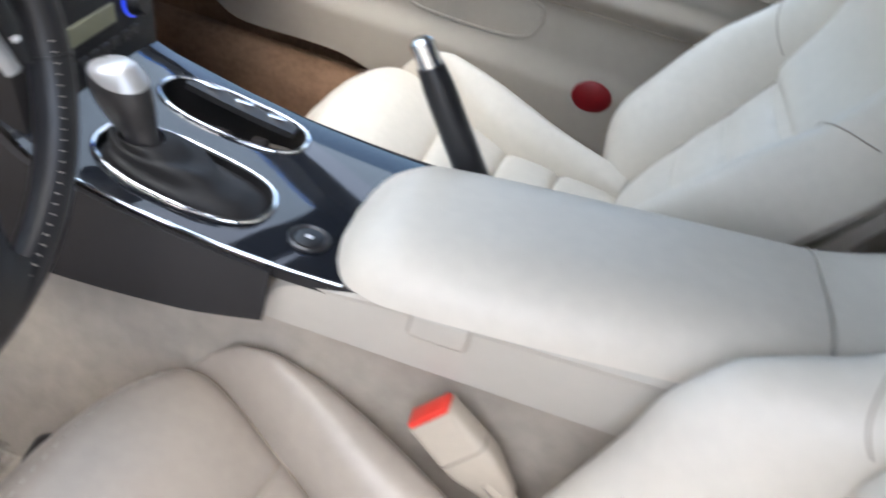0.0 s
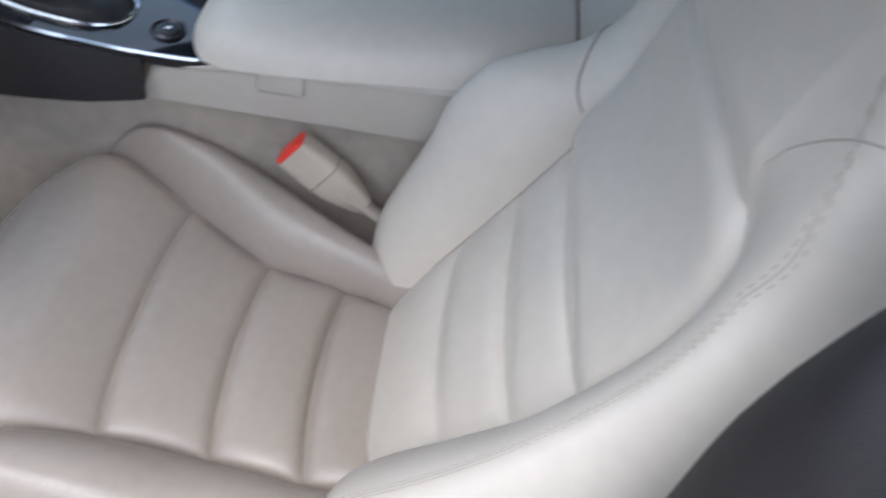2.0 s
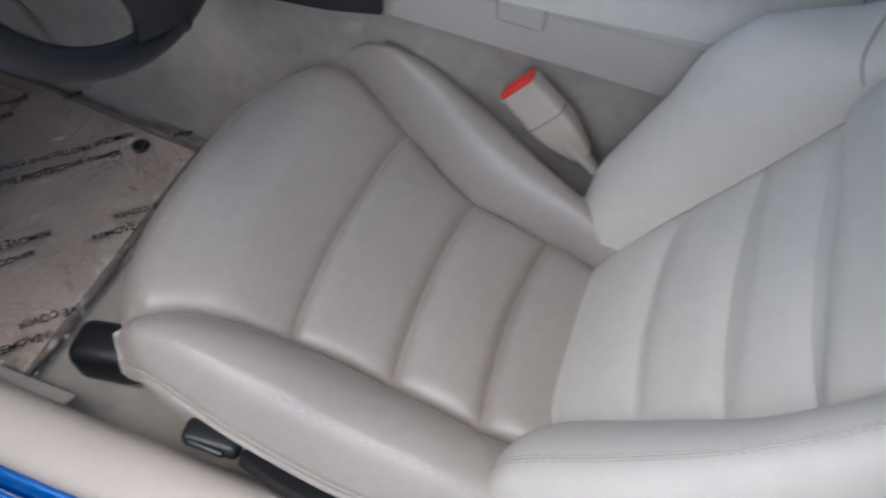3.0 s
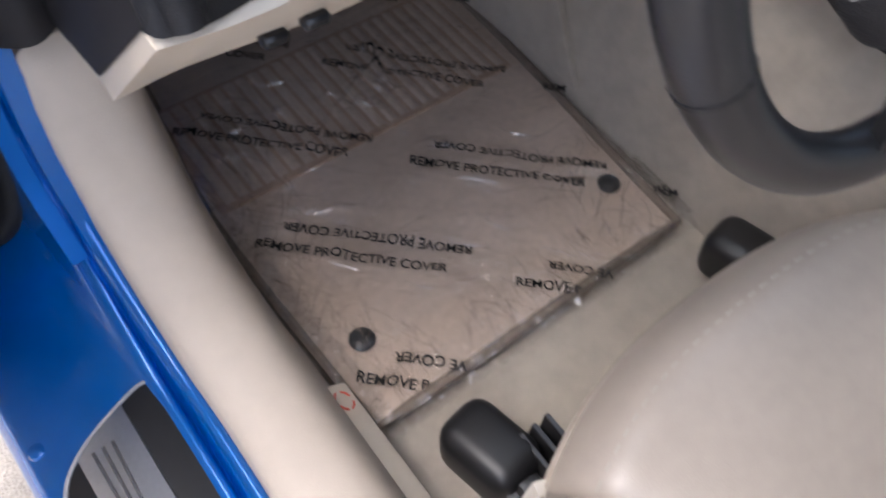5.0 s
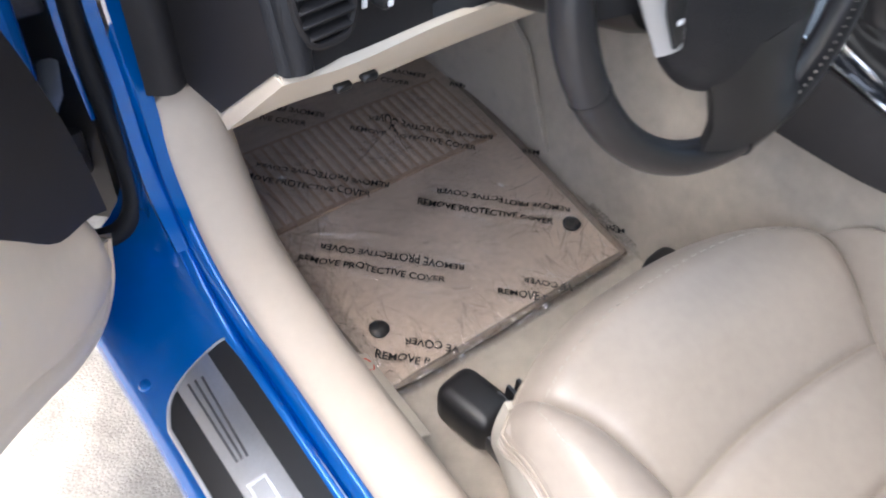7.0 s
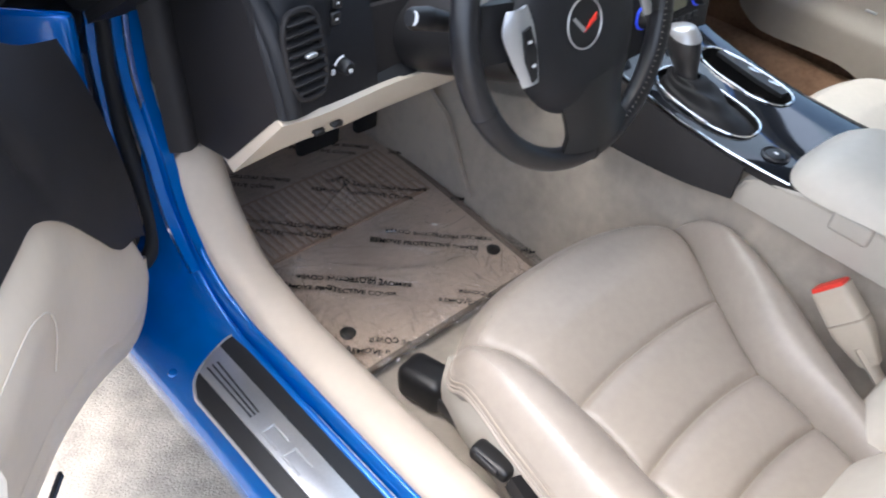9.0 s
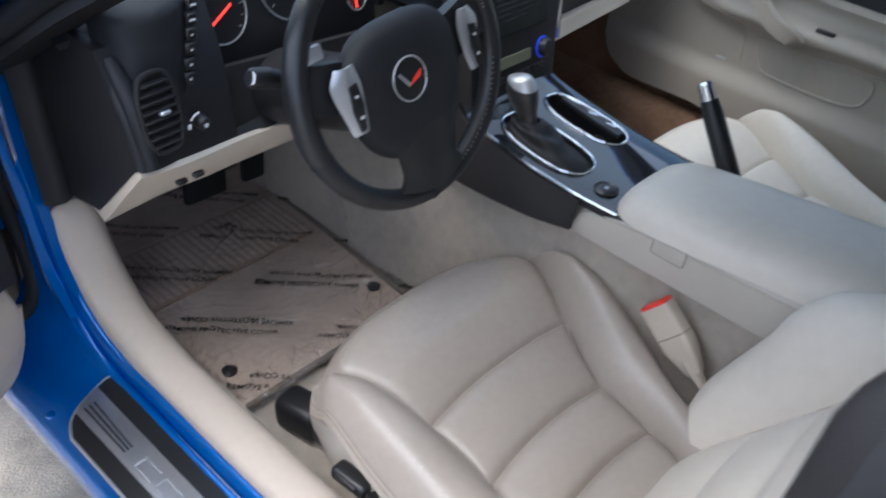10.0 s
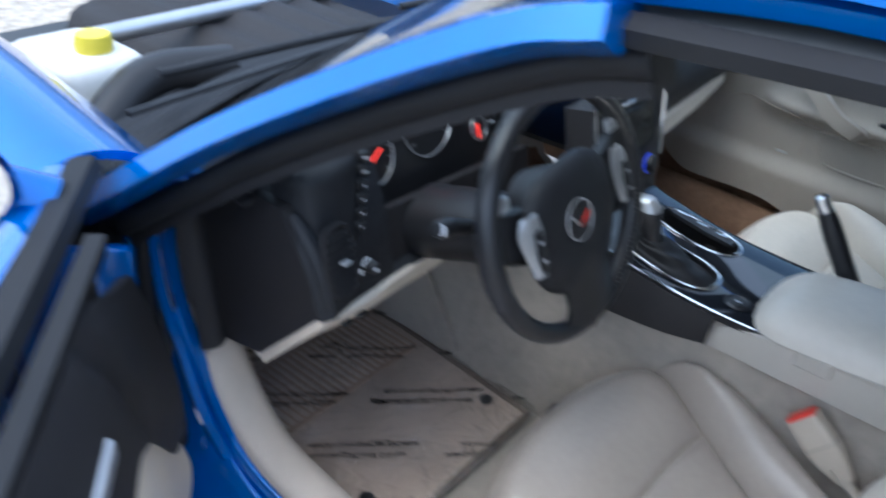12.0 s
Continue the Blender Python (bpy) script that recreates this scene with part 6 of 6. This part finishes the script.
def door_out(u, v):
    y = -0.01 - 1.01 * u
    belt = 0.80 + 0.045 * u
    prof = spline([(-0.008, belt), (-0.045, belt - 0.012), (-0.085, belt - 0.10), (-0.118, 0.58), (-0.100, 0.42), (-0.085, 0.25)], 20)
    q = spline2(prof, v)
    return (q[0] - 0.015 * math.sin(math.pi * u), y, q[1])


part("outer_skin", grid(door_out, 30, 24, 0.010), BLUE, DD, "blue metallic door skin")


def zb(s):
    """Lower edge of the cream panel, s metres back from its front corner."""
    return along([(-0.03, 0.40), (-0.012, 0.355), (0.03, 0.338), (0.08, 0.352), (0.135, 0.385), (0.21, 0.425), (0.30, 0.452), (0.45, 0.46), (0.95, 0.46)], s)


def zt(s):
    """Line between the cream and the charcoal of the panel."""
    return along([(-0.03, 0.445), (0.0, 0.467), (0.05, 0.492), (0.10, 0.550), (0.16, 0.622), (0.20, 0.658), (0.24, 0.680), (0.95, 0.695)], s)


def arm_out(s, z):
    return 0.024 * along([(0.15, 0.0), (0.40, 1.0), (0.95, 0.9)], s) * math.exp(-((z - 0.625) / 0.06) ** 2)


def lower_panel(u, v):
    s = -0.03 + 0.95 * u
    lo, hi = zb(s), zt(s)
    if v < 0.30:
        k = v / 0.30
        return (0.074 - 0.085 * (1 - k) ** 1.6 + arm_out(s, lo) * k + 0.004 * k, -0.088 - s, 0.268 + (lo - 0.268) * math.sin(k * math.pi / 2))
    k = (v - 0.30) / 0.70
    z = lo + (hi - lo) * k
    crease = 0.005 * math.exp(-((z - lo - 0.032) / 0.006) ** 2)
    nose = -0.030 * max(0, 1 - (s + 0.03) / 0.035) ** 2
    return (0.076 + 0.012 * math.sin(math.pi * min(1, k * 1.1)) + arm_out(s, z) + nose - crease, -0.088 - s, z)


part("inner_panel", grid(lower_panel, 70, 44, -0.012), DOOR_CREAM_LIT, DD, "cream lower door panel")


def upper_panel(u, v):
    s = -0.03 + 0.95 * u + 0.050 * v * (1 - u)
    lo = zt(s) - 0.010
    hi = along([(-0.03, 0.70), (0.09, 0.750), (0.19, 0.800), (0.95, 0.845)], s)
    z = lo + (hi - lo) * v
    fold = 0.010 * math.exp(-((s - 0.185 - 0.05 * v) / 0.018) ** 2) * min(1, v * 3)
    return (0.080 + arm_out(s, z) * (1 - v) ** 2 * 0.8 - 0.030 * v * v - fold + 0.004 * math.sin(math.pi * v), -0.084 - s, z)


part("upper_panel", grid(upper_panel, 70, 26, -0.014), DARK_SOFT, DD, "charcoal upper door panel")
part("panel_seam", tube([Vector(lower_panel((s_ + 0.03) / 0.95, v_)) + Vector((0.002, 0, 0)) for s_, v_ in spline([(0.60, 0.83), (0.36, 0.86), (0.285, 0.83), (0.262, 0.74), (0.275, 0.60)], 40)], 0.0008, 6), CREAM, DD, "raised edge of the armrest")
part("front_edge", box(-0.020, -0.030, 0.50, 0.12, 0.02, 0.42, 0.008), BLUE, DD, "blue door end")
part("rear_edge", box(-0.02, -1.012, 0.54, 0.10, 0.02, 0.54, 0.008), BLUE, DD, "blue door end")
part("belt_moulding", sweep([(-0.002, -0.01 - 1.0 * k / 12, 0.806 + 0.045 * k / 12) for k in range(13)], [(-0.020, -0.008), (0.010, -0.008), (0.014, 0.006), (-0.012, 0.008)]), RUBBER, DD, "black belt moulding")
part("belt_moulding", sweep([(0.040, -0.16 - 0.84 * k / 12, 0.800 + 0.050 * k / 12) for k in range(13)], [(-0.006, -0.01), (0.012, -0.01), (0.012, 0.006), (-0.006, 0.006)]), RUBBER, DD, "black inner window seal")
swp = part("switch_panel", prism([(-0.10, -0.030), (0.06, -0.034), (0.11, -0.012), (0.12, 0.0), (0.10, 0.020), (0.04, 0.030), (-0.10, 0.028)], 0.006, frame_at((0.108, -0.62, 0.615), (0, 1, 0), (-0.80, 0, 0.60)), 0.004), CREAM, DD, "cream switch panel")
SPM = frame_at((0.108, -0.62, 0.615), (0, 1, 0), (-0.80, 0, 0.60))
part("mirror_switch", lathe([(0.018, 0), (0.018, 0.006), (0.015, 0.009), (0.001, 0.009)], 24, SPM @ pose(0.02, -0.002, 0.006)), BLACK, swp, "round black mirror switch")
part("lock_switch", box(0, 0, 0, 0.012, 0.036, 0.005, 0.002, 1, turn=SPM @ pose(0.058, -0.002, 0.007)), BLACK, swp, "black rocker switch")
for y in (-0.016, 0.014):
    wsw = part("window_switch", box(0, 0, 0, 0.034, 0.026, 0.008, 0.003, 2, turn=SPM @ pose(-0.062, y, 0.007)), BLACK, swp, "black window switch")
    part("switch_mark", box(0, 0, 0, 0.006, 0.006, 0.0008, 0, turn=SPM @ pose(-0.060, y, 0.0115)), WHITE_MARK, wsw)
part("pull_cup", prism([(-0.07, -0.022), (0.07, -0.024), (0.075, 0.02), (-0.07, 0.022)], 0.004, frame_at((0.108, -0.82, 0.616), (0, 1, 0), (-0.80, 0, 0.60)), 0.003), BLACK, DD, "dark pull recess")
part("door_slot", box(0.104, -0.45, 0.490, 0.004, 0.05, 0.008, 0.001, 1), BLACK, DD, "small black slot")
part("release_handle", box(0.076, -0.42, 0.74, 0.010, 0.10, 0.020, 0.004, 2), SILVER, DD, "silver release handle")
part("memory_keys", joined(*[box(0.084, -0.40 - 0.028 * k, 0.69, 0.006, 0.018, 0.012, 0.002, 1) for k in range(3)]), BLACK, DD, "black memory keys")
part("lock_light", lathe([(0.006, 0), (0.006, 0.003), (0.001, 0.0035)], 12, pose(0.020, -0.93, 0.853)), LAMP_RED, DD, "red lock light")
mir = part("door_mirror", grid(lambda u, v: (lambda a, k: (-0.115 + 0.085 * math.cos(a) * k, -0.12 + 0.05 * (1 - k ** 3) - 0.03 * math.cos(a) * k * 0.4, 0.845 + 0.062 * math.sin(a) * k))(2 * math.pi * u, v), 32, 12, close=True), BLUE, DD, "blue mirror housing")
part("mirror_glass", grid(lambda u, v: (lambda a, k: (-0.115 + 0.078 * math.cos(a) * k, -0.122 - 0.012 * math.cos(a) * k, 0.845 + 0.056 * math.sin(a) * k))(2 * math.pi * u, v), 32, 6, close=True), MIRROR, mir, "mirror glass")
part("mirror_stalk", tube([(-0.02, -0.09, 0.80), (-0.06, -0.095, 0.825), (-0.09, -0.10, 0.84)], [0.03, 0.022, 0.02], 12), BLUE, mir)

# warning tag on the sill carpet
TAG = thing("warning_tag", "small cream tag with red mark at the mat's edge", "tag", (-0.575, 0.47, 0.21))
TGM = frame_at((-0.570, 0.512, 0.250), (0, -1, 0), (0.80, 0, -0.60))
part("tag", box(0, 0, 0, 0.12, 0.032, 0.006, 0.003, 2, turn=TGM @ pose(0.02, 0, 0)), CREAM, TAG)
part("red_mark", joined(*[tube([TGM @ Vector((-0.022 + 0.009 * math.cos(a + 0.3), 0.009 * math.sin(a + 0.3), 0.0036)) for a in (b, b + 0.5, b + 1.0)], 0.0009, 5) for b in (0, 1.6, 3.2, 4.8)]), ORANGE_MARK, TAG, "red warning ring")
